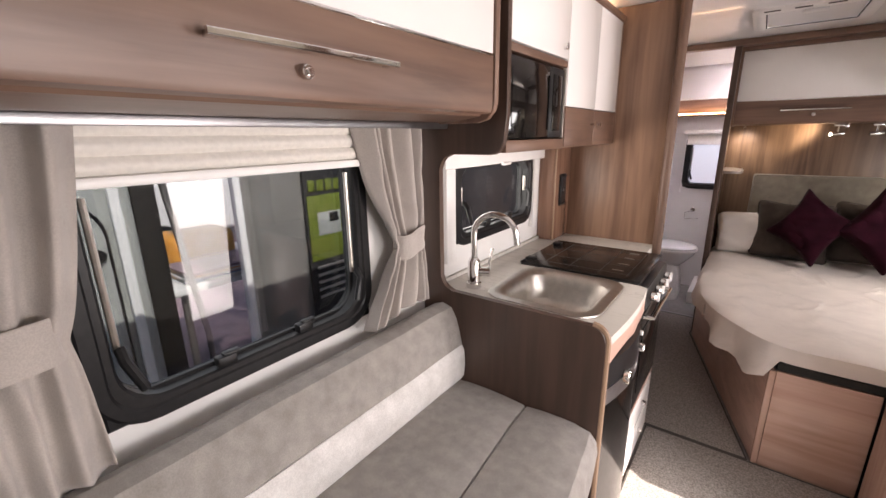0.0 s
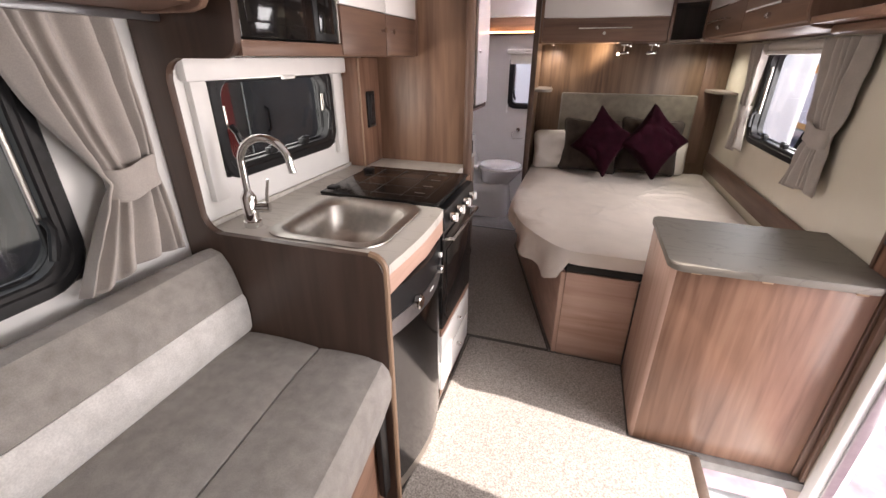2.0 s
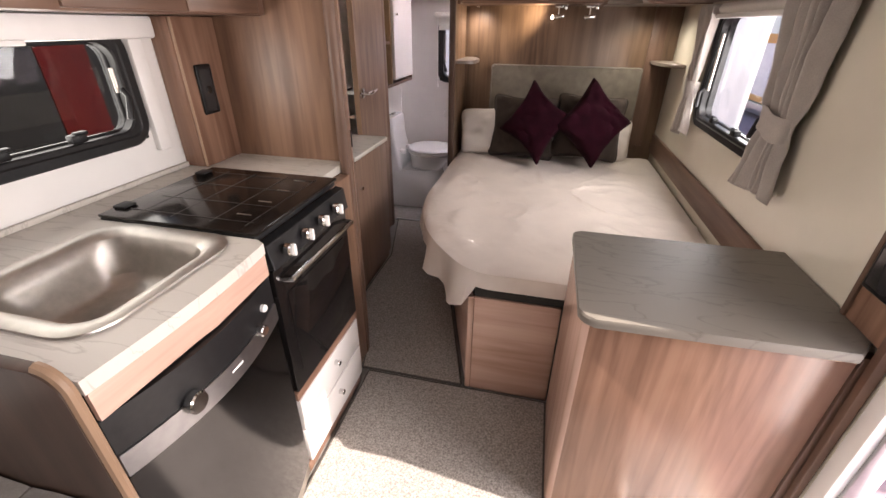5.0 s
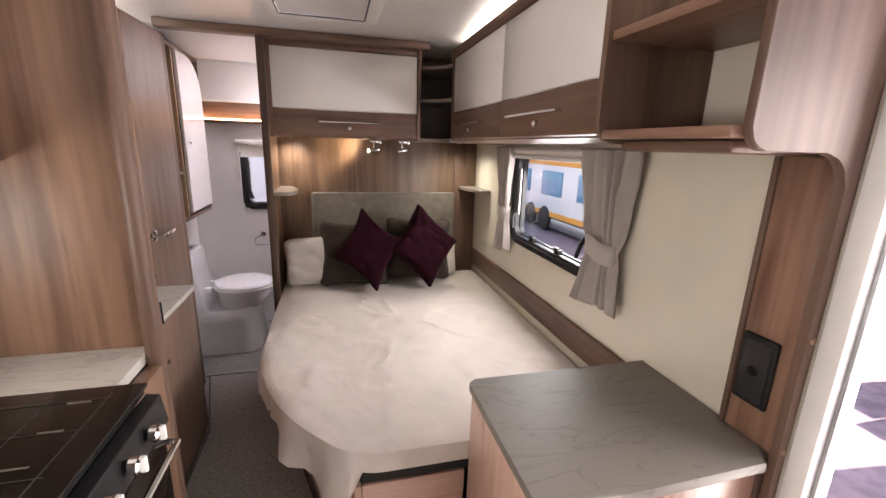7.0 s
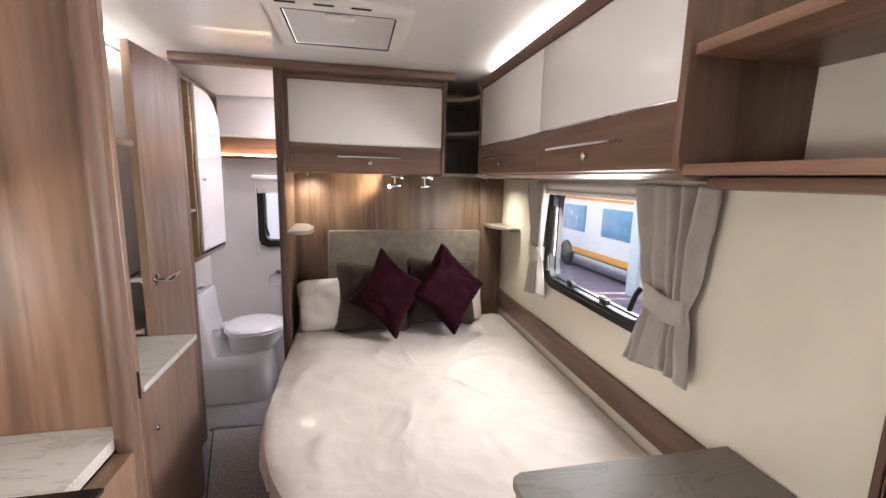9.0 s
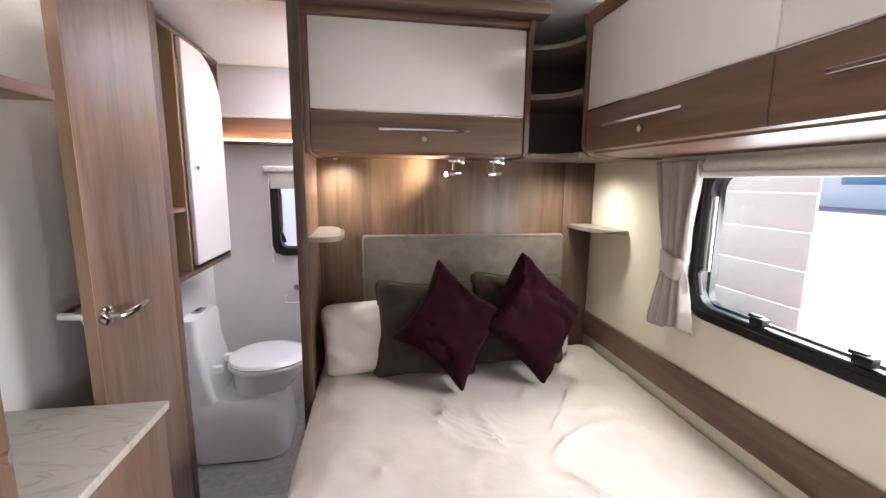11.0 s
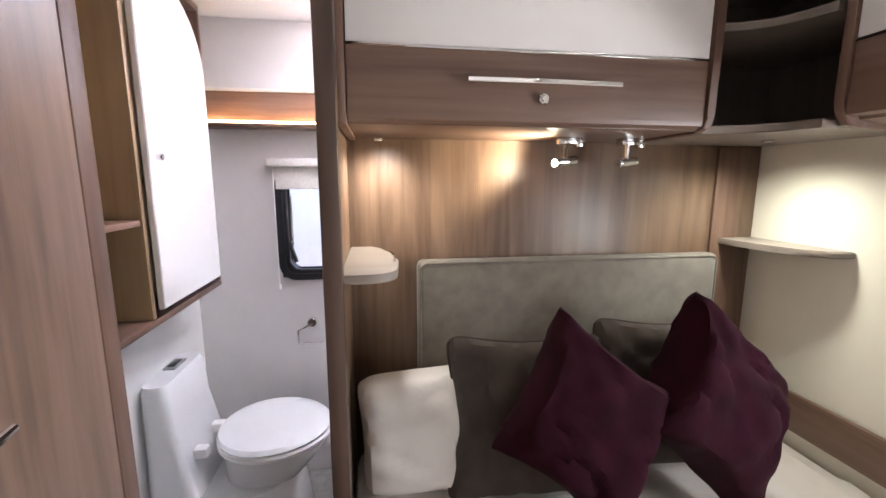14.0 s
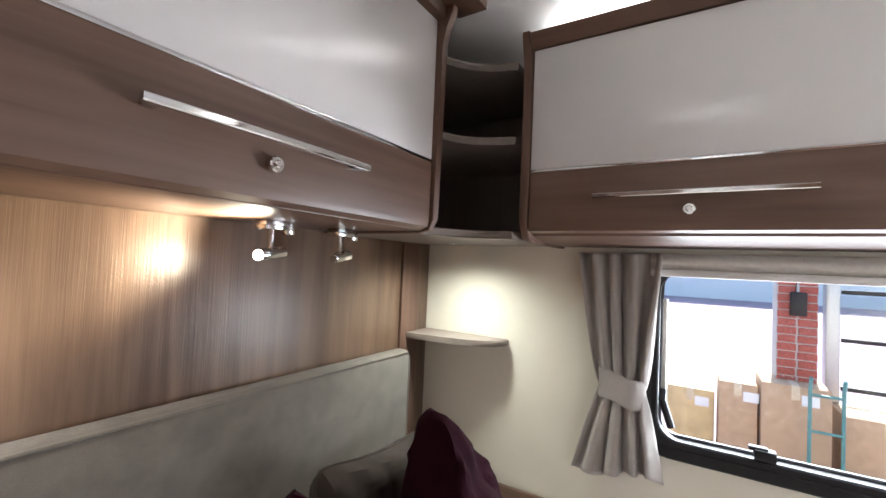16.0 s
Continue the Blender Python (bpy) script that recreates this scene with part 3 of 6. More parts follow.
# ---- overhead lockers ----
def bar_handle(parent, axis, face, out, u0, u1, z):
    """A straight chrome bar on two posts on a locker front."""
    at = (lambda d, u, zz: (face + out * d, u, zz)) if axis == "x" else (lambda d, u, zz: (u, face + out * d, zz))
    n = 12
    section = ((0.019, -0.0045), (0.026, -0.0045), (0.0275, -0.003), (0.0275, 0.003), (0.026, 0.0045), (0.019, 0.0045))
    bm = loft([[at(d + 0.003 * math.sin(math.pi * i / n), u0 + (u1 - u0) * i / n, z + h) for d, h in section] for i in range(n + 1)])
    for u in (u0 + 0.012, u1 - 0.012):
        loft([[at(d, u + p, z + q) for p, q in ((-0.006, -0.004), (0.006, -0.004), (0.006, 0.004), (-0.006, 0.004))] for d in (0.0005, 0.021)], bm=bm)
    return part("handle", bm, chrome, parent, "straight chrome bar handle")


def lock_button(parent, axis, face, out, u, z, r=0.0105):
    p = (face + out * 0.006, u, z) if axis == "x" else (u, face + out * 0.006, z)
    bm = disc(*p, r, 0.014, axis)
    q = (face + out * 0.014, u, z) if axis == "x" else (u, face + out * 0.014, z)
    disc(*q, r * 0.55, 0.006, axis, 12, bm)
    return part("lock", bm, chrome, parent, "chrome push lock")


def side_locker(name, face, inward_out, y0, y1, splits, z0, zw, z1, handles, locks, label, wall_x):
    """An overhead locker along a side wall: wood lower fascia, white upper door. out: the way into the room."""
    out = inward_out
    t = thing(name, (face + wall_x) / 2, (y0 + y1) / 2, z0, label, "locker")
    b = face - out * 0.018
    body = prism([(b, z0 + 0.02), (b, z1 - 0.01), (wall_x, z1 - 0.01), (wall_x, z0 - 0.015), (b - out * 0.10, z0 - 0.015), (b - out * 0.02, z0 - 0.004)], "y", y0 + 0.016, y1 - 0.016, 0)
    part("body", body, wal_y, t)
    for y in (y0, y1 - 0.018):
        pts = [(face + out * 0.006, z0 + 0.03), (face + out * 0.006, z1 - 0.045), (face + out * 0.010, z1 - 0.015), (face + out * 0.022, z1 + 0.010), (face + out * 0.026, z1 + 0.032), (wall_x, z1 + 0.032), (wall_x, z0 - 0.02), (face - out * 0.05, z0 - 0.02), (face - out * 0.018, z0 - 0.012), (face, z0 + 0.008)]
        part("end_panel", prism(pts, "y", y, y + 0.018, 0.002), wal_z, t)
    part("top_rail", prism([(b, z1), (face + out * 0.004, z1), (face + out * 0.012, z1 + 0.008), (face + out * 0.022, z1 + 0.030), (b, z1 + 0.030)], "y", y0 + 0.018, y1 - 0.018, 0.001), wal_y, t)
    edges = [y0 + 0.019] + list(splits) + [y1 - 0.019]
    for a, c in zip(edges, edges[1:]):
        prof = [(b, z0), (face - out * 0.004, z0 + 0.004), (face, z0 + 0.014), (face, zw), (b, zw)]
        d = part("fascia", prism(prof, "y", a + 0.0015, c - 0.0015, 0.0008), wal_y, t, "walnut lower fascia")
        up = part("door", box(min(face, b), max(face, b), a + 0.0015, c - 0.0015, zw + 0.003, z1 - 0.002, 0.003), white_gloss, t, "white gloss door panel")
        part("trim_strip", box(min(face, face + out * 0.003), max(face, face + out * 0.003), a + 0.002, c - 0.002, zw - 0.002, zw + 0.004, 0.0006), chrome, t, "thin chrome strip")
    for a, c in handles:
        bar_handle(t, "x", face, out, a, c, 1.511)
    for u in locks:
        lock_button(t, "x", face, out, u, 1.482)
    return t


side_locker("overhead_locker", -0.487, 1, -0.95, 1.10, [-0.10], 1.440, 1.577, 1.845, [(0.375, 0.705), (-0.7, -0.37)], [0.522, -0.53], "white and walnut overhead locker above the sofa", LW)
side_locker("overhead_locker", 0.840, -1, 2.012, 3.360, [2.665], 1.440, 1.574, 1.850, [(2.19, 2.55), (2.86, 3.20)], [2.352, 3.035], "white and walnut overhead locker above the bedroom window", RW)
# pelmet board under the lounge locker
solid("pelmet", box(-0.675, -0.660, -0.95, 1.125, 1.408, 1.4245, 0.003), grey_metal, "grey pelmet strip under the lounge locker", "pelmet", "")
# bed head locker
t = thing("overhead_locker", 0.30, 3.64, 1.435, "white and walnut overhead locker above the bed head", "locker")
part("body", box(-0.09, 0.685, 3.506, 3.798, 1.43, 1.88, 0.003), wal_x, t)
part("fascia", prism([(3.505, 1.432), (3.490, 1.438), (3.487, 1.45), (3.487, 1.570), (3.505, 1.570)], "x", -0.086, 0.668, 0.0008), wal_x, t, "walnut lower fascia")
part("door", box(-0.086, 0.668, 3.487, 3.505, 1.574, 1.868, 0.003), white_gloss, t, "white gloss door panel")
part("end_panel", prism([(3.478, 1.455), (3.49, 1.432), (3.52, 1.425), (3.798, 1.425), (3.798, 1.905), (3.450, 1.905), (3.452, 1.880), (3.466, 1.850), (3.476, 1.815)], "x", 0.670, 0.688, 0.002), wal_z, t)
part("end_panel", box(-0.107, -0.088, 3.478, 3.798, 1.425, 1.90, 0.002), wal_z, t)
part("trim_strip", box(-0.085, 0.667, 3.484, 3.488, 1.569, 1.5745, 0.0006), chrome, t, "thin chrome strip")
part("top_rail", box(-0.107, 0.688, 3.47, 3.50, 1.870, 1.90, 0.004), wal_x, t)
bar_handle(t, "y", 3.487, -1, 0.142, 0.458, 1.511)
lock_button(t, "y", 3.487, -1, 0.300, 1.482)
solid("ceiling_rail", box(-0.56, 0.72, 3.40, 3.47, 1.893, CEIL - 0.002, 0.003), wal_x, "walnut ceiling rail above the washroom doorway", "trim")

# curved corner shelves between the two lockers
t = thing("corner_shelf", 0.9, 3.6, 1.43, "open walnut corner unit with curved grey shelves", "shelf unit")
for z in (1.425, 1.640, 1.812):
    pts = [(0.69, 3.798), (0.69, 3.52)] + [(0.69 + 0.145 * math.sin(a), 3.52 - 0.145 * (1 - math.cos(a))) for a in [math.pi / 2 * q / 8 for q in range(1, 9)]] + [(RW - 0.002, 3.375), (RW - 0.002, 3.798)]
    part("shelf", prism(pts, "z", z, z + 0.018, 0.003), shelf_grey, t, "curved grey shelf")
part("back_panel", box(0.69, RW - 0.003, 3.788, 3.7985, 1.444, 1.90, 0.001), unit_back, t, "grey-brown lining board")
part("side_panel", box(RW - 0.012, RW - 0.001, 3.362, 3.787, 1.444, 1.90, 0.001), unit_back, t, "grey-brown lining board")

# open shelf unit and rounded end panel by the door
t = thing("open_shelf_unit", 1.0, 1.82, 1.43, "open walnut shelf unit with rounded end panel", "shelf unit")
part("shelf", box(0.845, RW - 0.002, 1.66, 2.010, 1.432, 1.452, 0.003), oak_y, t)
part("shelf", box(0.845, RW - 0.002, 1.66, 2.010, 1.650, 1.672, 0.003), oak_y, t)
part("top_rail", box(0.845, 0.863, 1.66, 2.010, 1.845, 1.905, 0.004), wal_y, t)
part("light_bar", box(0.866, 0.885, 1.67, 2.0, 1.835, 1.85, 0.004), white_plastic, t, "white trim bar")
part("roof_cove", tube([(1.09, 1.662, 1.905), (1.09, 2.01, 1.905)], 0.06, 20), ceiling_white, t, "pale rounded roof cove")
for y in (1.93, 1.975):
    part("aerial_point", disc(RW - 0.006, y, 1.80, 0.012, 0.012, "x", 16), chrome, t, "small round aerial point")
pts = [(0.868, 1.90)] + arc(0.905, 1.448, 0.037, 180, 270, 8) + arc(1.045, 1.351, 0.06, 90, 0, 8)[0:] + [(1.112, 0.9), (1.125, 0.0), (RW - 0.002, 0.0), (RW - 0.002, 1.90)]
part("end_panel", prism(pts, "y", 1.642, 1.660, 0.003), wal_z, t, "rounded walnut end panel reaching to the floor")
for z in (1.049, 0.79):
    part("screw_cap", disc(1.124, 1.640, z, 0.007, 0.006, "y", 14), edge_wood, t, "small pale screw cap")
part("base_cap", box(0.9, RW - 0.003, 1.70, 2.01, 1.405, 1.43, 0.01), wal_y, t)


# ---- kitchen ----
KY = 1.15
prof = [(LW + 0.001, 0.0), (-0.172, 0.0)] + arc(-0.212, 0.862, 0.04, 0, 90, 8) + [(-0.66, 0.902)] + arc(-0.66, 0.947, 0.045, 270, 180, 8) + arc(-0.660, 1.290, 0.045, 180, 90, 8) + [(-0.56, 1.335)] + arc(-0.525, 1.375, 0.04, 270, 360, 8) + [(-0.478, 1.44), (-0.478, 1.925), (LW + 0.001, 1.925)]
prof = [p for i, p in enumerate(prof) if i == 0 or p != prof[i - 1]]
solid("kitchen_partition", prism(prof, "y", KY - 0.012, KY + 0.008, 0.003), dark_z, "dark walnut partition panel with a rounded serving opening", "partition", "")
part_edge = bmesh.new()
tube([(-0.170, KY - 0.002, 0.01), (-0.170, KY - 0.002, 0.862)] + [(x + 0.002, KY - 0.002, z + 0.002) for x, z in arc(-0.212, 0.862, 0.04, 0, 90, 6)], 0.009, 8, part_edge)
solid("partition_edging", part_edge, edge_wood, "pale wood edging on the partition corner", "trim")

# worktop with the sink cut into it
SX0, SX1, SY0, SY1 = -0.575, -0.255, 1.245, 1.575
t = thing("kitchen_worktop", -0.47, 1.65, 0.85, "pale marble-effect kitchen worktop", "worktop")
wt = bmesh.new()
outer = [(LW + 0.002, KY + 0.009), (-0.165, KY + 0.009)] + [(-0.165 + 0.012 * math.sin(math.pi * q / 8), KY + 0.009 + 0.44 * q / 8) for q in range(1, 8)] + [(-0.165, 1.592), (-0.19, 1.606), (-0.652, 1.606), (-0.652, 2.028), (-0.262, 2.028), (-0.262, 2.236), (LW + 0.002, 2.236)]
hole = rrect(SX0, SX1, SY0, SY1, 0.05)
def plate_with_hole(outer, hole, z0, z1):
    bm = bmesh.new()
    for z in (z0, z1):
        o = [bm.verts.new((*p, z)) for p in outer]
        h = [bm.verts.new((*p, z)) for p in hole]
        es = [bm.edges.new((o[i], o[(i + 1) % len(o)])) for i in range(len(o))] + [bm.edges.new((h[i], h[(i + 1) % len(h)])) for i in range(len(h))]
        bmesh.ops.triangle_fill(bm, edges=es, use_beauty=True)
    loft([[(*p, z0) for p in outer], [(*p, z1) for p in outer]], (False, False), bm=bm)
    loft([[(*p, z0) for p in hole], [(*p, z1) for p in hole]], (False, False), bm=bm)
    bmesh.ops.remove_doubles(bm, verts=bm.verts[:], dist=1e-5)
    return bm
hole = [p for i, p in enumerate(hole) if i == 0 or (Vector(p) - Vector(hole[i - 1])).length > 1e-6]
part("top", plate_with_hole(outer, hole, 0.849, 0.876), worktop, t)
part("upstand", box(LW + 0.003, LW + 0.016, KY + 0.01, 2.05, 0.8765, 0.892, 0.003), worktop, t)
part("front_edge", prism([(-0.166, KY + 0.012), (-0.160, KY + 0.20), (-0.155, KY + 0.25), (-0.160, KY + 0.32), (-0.166, 1.59), (-0.175, 1.59), (-0.175, KY + 0.012)], "z", 0.79, 0.847, 0.002), bounce_oak_y, t, "pale oak front edge below the worktop")

t = thing("sink", (SX0 + SX1) / 2, (SY0 + SY1) / 2, 0.72, "rounded stainless steel sink set into the worktop", "sink")
rg = lambda d, z, r: [(*p, z) for p in rrect(SX0 - d, SX1 + d, SY0 - d, SY1 + d, r)]
bowl = loft([rg(0.028, 0.8765, 0.075), rg(0.027, 0.8805, 0.075), rg(0.012, 0.882, 0.06), rg(-0.004, 0.880, 0.055), rg(-0.018, 0.868, 0.06), rg(-0.026, 0.84, 0.065), rg(-0.036, 0.785, 0.07), rg(-0.055, 0.765, 0.07), rg(-0.09, 0.758, 0.06)], (False, True))
part("bowl", bowl, steel, t)
dr = disc(-0.41, 1.40, 0.7605, 0.03, 0.006, "z", 24)
part("drain", dr, chrome, t, "chrome drain")
part("drain_grid", disc(-0.41, 1.40, 0.7645, 0.018, 0.003, "z", 16), black_plastic, t)

t = thing("kitchen_tap", -0.66, 1.27, 0.876, "tall chrome swan-neck kitchen tap", "tap")
part("base", disc(-0.66, 1.27, 0.886, 0.026, 0.02, "z"), chrome, t)
part("body", tube([(-0.66, 1.27, 0.89), (-0.66, 1.27, 0.97), (-0.66, 1.27, 0.985)], 0.021, 16, radii=[0.022, 0.022, 0.012]), chrome, t)
neck = [(-0.66, 1.27, 0.97), (-0.66, 1.27, 1.07)] + [(-0.66 + 0.072 * (1 - math.cos(a)), 1.27 + 0.012 * (1 - math.cos(a)), 1.07 + 0.068 * math.sin(a)) for a in [math.pi * q / 16 for q in range(1, 16)]] + [(-0.515, 1.294, 1.062), (-0.512, 1.295, 1.045)]
part("spout", tube(neck, 0.0105, 12), chrome, t)
part("cartridge", tube([(-0.66, 1.27, 0.935), (-0.607, 1.29, 0.935)], 0.016, 14), chrome, t)
part("lever", tube([(-0.612, 1.288, 0.945), (-0.609, 1.289, 0.975), (-0.600, 1.292, 1.02)], 0.0045, 8), chrome, t, "thin chrome lever")

# hob and oven
t = thing("cooker", -0.41, 1.83, 0.36, "black built-in gas cooker with glass lid", "cooker")
part("lid", box(-0.650, -0.192, 1.608, 2.026, 0.880, 0.889, 0.003), hob_glass, t, "black glass hob lid, closed")
part("lid_frame", box(-0.648, -0.20, 1.610, 2.024, 0.862, 0.879, 0.002), black_plastic, t)
for y in (1.67, 1.96):
    part("hinge", box(-0.648, -0.61, y - 0.02, y + 0.02, 0.889, 0.896, 0.003), black_plastic, t)
# small steel bars stand in for the glints on the glass lid
for i in range(4):
    part("lid_bar", box(-0.31, -0.27, 1.70 + 0.09 * i - 0.002, 1.70 + 0.09 * i + 0.002, 0.889, 0.8905, 0.0005), steel, t, "thin steel bar standing in for a glint on the lid")
for x in (-0.56, -0.46, -0.345, -0.245):
    part("support_line", box(x - 0.0012, x + 0.0012, 1.640, 1.995, 0.889, 0.8897, 0.0002), support_grey, t)
for y in (1.66, 1.76, 1.875, 1.975):
    part("support_line", box(-0.60, -0.235, y - 0.0012, y + 0.0012, 0.8898, 0.8903, 0.0001), support_grey, t)
part("control_panel", prism([(-0.20, 0.862), (-0.172, 0.858), (-0.162, 0.79), (-0.20, 0.79)], "y", 1.608, 2.026, 0.002), black_plastic, t)
for i in range(4):
    y = 1.664 + 0.089 * i
    k = part("knob", disc(-0.152, y, 0.826, 0.017, 0.022, "x", 20, bevel=0.004), chrome, t, "chrome control knob")
    part("grip", box(-0.145, -0.132, y - 0.005, y + 0.005, 0.810, 0.842, 0.003), white_plastic, k, "pale knob grip")
part("oven_door", box(-0.20, -0.172, 1.612, 2.022, 0.372, 0.785, 0.004), black_gloss, t, "black glass oven door")
part("oven_window", box(-0.172, -0.169, 1.65, 1.985, 0.43, 0.70, 0.002), black_gloss, t)
hb = tube([(-0.172, 1.635, 0.752), (-0.142, 1.637, 0.752), (-0.142, 2.000, 0.752), (-0.172, 2.002, 0.752)], 0.007, 8)
part("oven_handle", hb, chrome, t, "chrome oven handle")

t = thing("drawer_unit", -0.4, 1.83, 0.05, "white drawers with oak frame under the oven", "drawers")
part("carcass", box(-0.64, -0.195, 1.606, 2.028, 0.045, 0.368, 0.002), oak_y, t)
part("rail", box(-0.195, -0.176, 1.608, 2.026, 0.338, 0.366, 0.002), oak_y, t)
for z0, z1 in ((0.205, 0.334), (0.062, 0.199)):
    d = part("drawer_front", box(-0.195, -0.174, 1.612, 2.022, z0, z1, 0.003), white_gloss, t, "white drawer front")
    part("knob", disc(-0.165, 1.83, (z0 + z1) / 2 + 0.02, 0.010, 0.02, "x", 14), chrome, d, "chrome knob")
part("plinth", box(-0.22, -0.19, 1.606, 2.028, 0.0, 0.045, 0.001), wal_y, t)

# fridge with bowed door
t = thing("fridge", -0.4, 1.385, 0.0, "dark caravan fridge with bowed mirror-finish door", "fridge")
bow = lambda y: -0.178 + 0.035 * math.sin(math.pi * (y - 1.163) / 0.437)
ys = [1.163 + 0.437 * q / 14 for q in range(15)]
part("cabinet", box(-0.70, -0.20, 1.163, 1.60, 0.04, 0.748, 0.003), black_plastic, t)
front = lambda d, z0, z1, bv=0.002: prism([(bow(y) + d, y) for y in ys] + [(-0.199, 1.60), (-0.199, 1.163)], "z", z0, z1, bv)
part("door", front(0, 0.075, 0.647), fridge_mirror, t, "dark mirror-finish bowed door")
part("trim_band", front(0.003, 0.650, 0.702), grey_metal, t, "grey metal trim band")
part("control_panel", front(0, 0.703, 0.785), black_plastic, t, "black control panel")
for y, r in ((1.29, 0.022), (1.50, 0.014)):
    part("dial", disc(bow(y) + 0.010, y, 0.70, r, 0.02, "x", 20, bevel=0.003), chrome, t, "round control dial")
part("lamp_button", disc(bow(1.535) + 0.005, 1.535, 0.735, 0.009, 0.012, "x", 14), white_plastic, t)
part("label_bar", box(bow(1.40) + 0.0005, bow(1.40) + 0.0035, 1.385, 1.42, 0.678, 0.683, 0.0005), white_plastic, t)
part("toe_strip", front(-0.006, 0.02, 0.072), steel, t, "steel toe strip")

# tall wardrobe beside the kitchen, its front set at an angle
TALL0, TALL1 = 2.238, 2.64
t = thing("tall_wardrobe", -0.5, 2.45, 0.0, "full-height oak wardrobe with angled front beside the cooker", "wardrobe")
part("side_panel", box(LW + 0.002, -0.266, TALL0, TALL0 + 0.018, 0.0, CEIL - 0.003, 0.002), tall_z, t)
part("far_side", box(LW + 0.002, -0.440, TALL1 - 0.018, TALL1, 0.0, CEIL - 0.003, 0.002), tall_z, t)
part("end_filler", box(-0.262, -0.225, 2.032, TALL0 - 0.05, 0.0, 0.846, 0.003), tall_z, t)
part("corner_post", prism([(-0.265, TALL0 + 0.02), (-0.265, TALL0 - 0.012)] + arc(-0.243, 2.205, 0.022, 190, 330, 8) + [(-0.232, 2.232), (-0.25, 2.262)], "z", 0.0, CEIL - 0.003, 0.001), wal_z, t, "rounded walnut corner post")
fa, fb = Vector((-0.231, 2.234)), Vector((-0.417, 2.636))
fd = (fb - fa).normalized()
fn = Vector((fd.y, -fd.x))
q2 = lambda s, o: tuple(fa + fd * s + fn * o)
FL = (fb - fa).length
d = part("door", prism([q2(0.004, 0), q2(FL, 0), q2(FL, -0.019), q2(0.004, -0.019)], "z", 0.06, CEIL - 0.02, 0.002), tall_z, t, "oak wardrobe door, closed")
part("knob", tube([(*q2(FL - 0.09, 0.0), 0.97), (*q2(FL - 0.09, 0.012), 0.97), (*q2(FL - 0.09, 0.022), 0.97)], 0.01, 14, radii=[0.006, 0.006, 0.011]), chrome, d, "chrome knob")
part("hinge", prism([q2(0.01, 0.001), q2(0.02, 0.001), q2(0.02, 0.006), q2(0.01, 0.006)], "z", 0.93, 0.99, 0.001), black_plastic, d, "dark hinge")
part("plinth", prism([q2(0.0, -0.02), q2(FL, -0.02), q2(FL, -0.04), q2(0.0, -0.04)], "z", 0.0, 0.058, 0.001), wal_y, t)
# boxed corner with socket
t = thing("boxed_corner", -0.735, 2.14, 0.876, "oak boxed corner above the worktop", "boxing")
part("side_board", box(LW + 0.002, -0.706, 2.052, 2.068, 0.8765, 1.338, 0.002), oak_z, t)
part("face_board", box(-0.706, -0.692, 2.052, TALL0 - 0.001, 0.8765, 1.338, 0.003), oak_z, t)
part("corner_bead", tube([(-0.695, 2.054, 0.8775), (-0.695, 2.054, 1.337)], 0.004, 8), edge_wood, t, "pale corner bead")


def socket(name, axis, face, out, u0, u1, z0, z1, label):
    at = (lambda d0, d1: (min(face + out * d0, face + out * d1), max(face + out * d0, face + out * d1), u0, u1)) if axis == "x" else None
    t = thing(name, face, (u0 + u1) / 2, z0, label, "socket")
    part("plate", box(*at(0.0005, 0.011), z0, z1, 0.005, 3), black_plastic, t)
    b = at(0.011, 0.013)
    part("insert", box(b[0], b[1], u0 + 0.010, u1 - 0.010, z0 + 0.012, z1 - 0.012, 0.001), material("socket_insert", (0.03, 0.03, 0.032), 0.2), t)
    m = (z0 + z1) / 2
    part("outlet", disc(face + out * 0.013, (u0 + u1) / 2, m, 0.012, 0.006, "x", 16), black_gloss, t)
    return t


socket("wall_socket", "x", -0.692, 1, 2.095, 2.165, 1.045, 1.20, "slim black twin socket beside the cooker")

# kitchen overhead cupboards
t = thing("kitchen_cupboard", -0.64, 1.68, 1.335, "white and walnut kitchen wall cupboard with microwave niche", "cupboard")
part("floor_board", box(LW + 0.002, -0.505, KY + 0.009, 2.236, 1.340, 1.358, 0.003), wal_y, t)
part("niche_back", box(LW + 0.002, LW + 0.012, KY + 0.009, 1.585, 1.359, 1.885, 0.001), wal_y, t)
part("divider", box(LW + 0.002, -0.505, 1.585, 1.600, 1.359, 1.885, 0.001), wal_z, t)
part("niche_top", box(LW + 0.013, -0.505, KY + 0.009, 1.584, 1.612, 1.627, 0.001), wal_y, t)
part("niche_lip", box(-0.505, -0.488, KY + 0.009, 1.584, 1.340, 1.374, 0.003), wal_y, t)
part("niche_rail", box(-0.505, -0.488, KY + 0.009, 1.584, 1.604, 1.626, 0.003), wal_y, t)
d = part("flap_door", box(-0.505, -0.487, KY + 0.010, 1.584, 1.630, 1.86, 0.003), white_gloss, t, "white flap door over the microwave")
part("lock", disc(-0.480, 1.54, 1.665, 0.011, 0.014, "x", 16), chrome, d, "chrome push lock")
part("cupboard_box", box(LW + 0.013, -0.507, 1.601, 2.20, 1.359, 1.88, 0.001), wal_y, t)
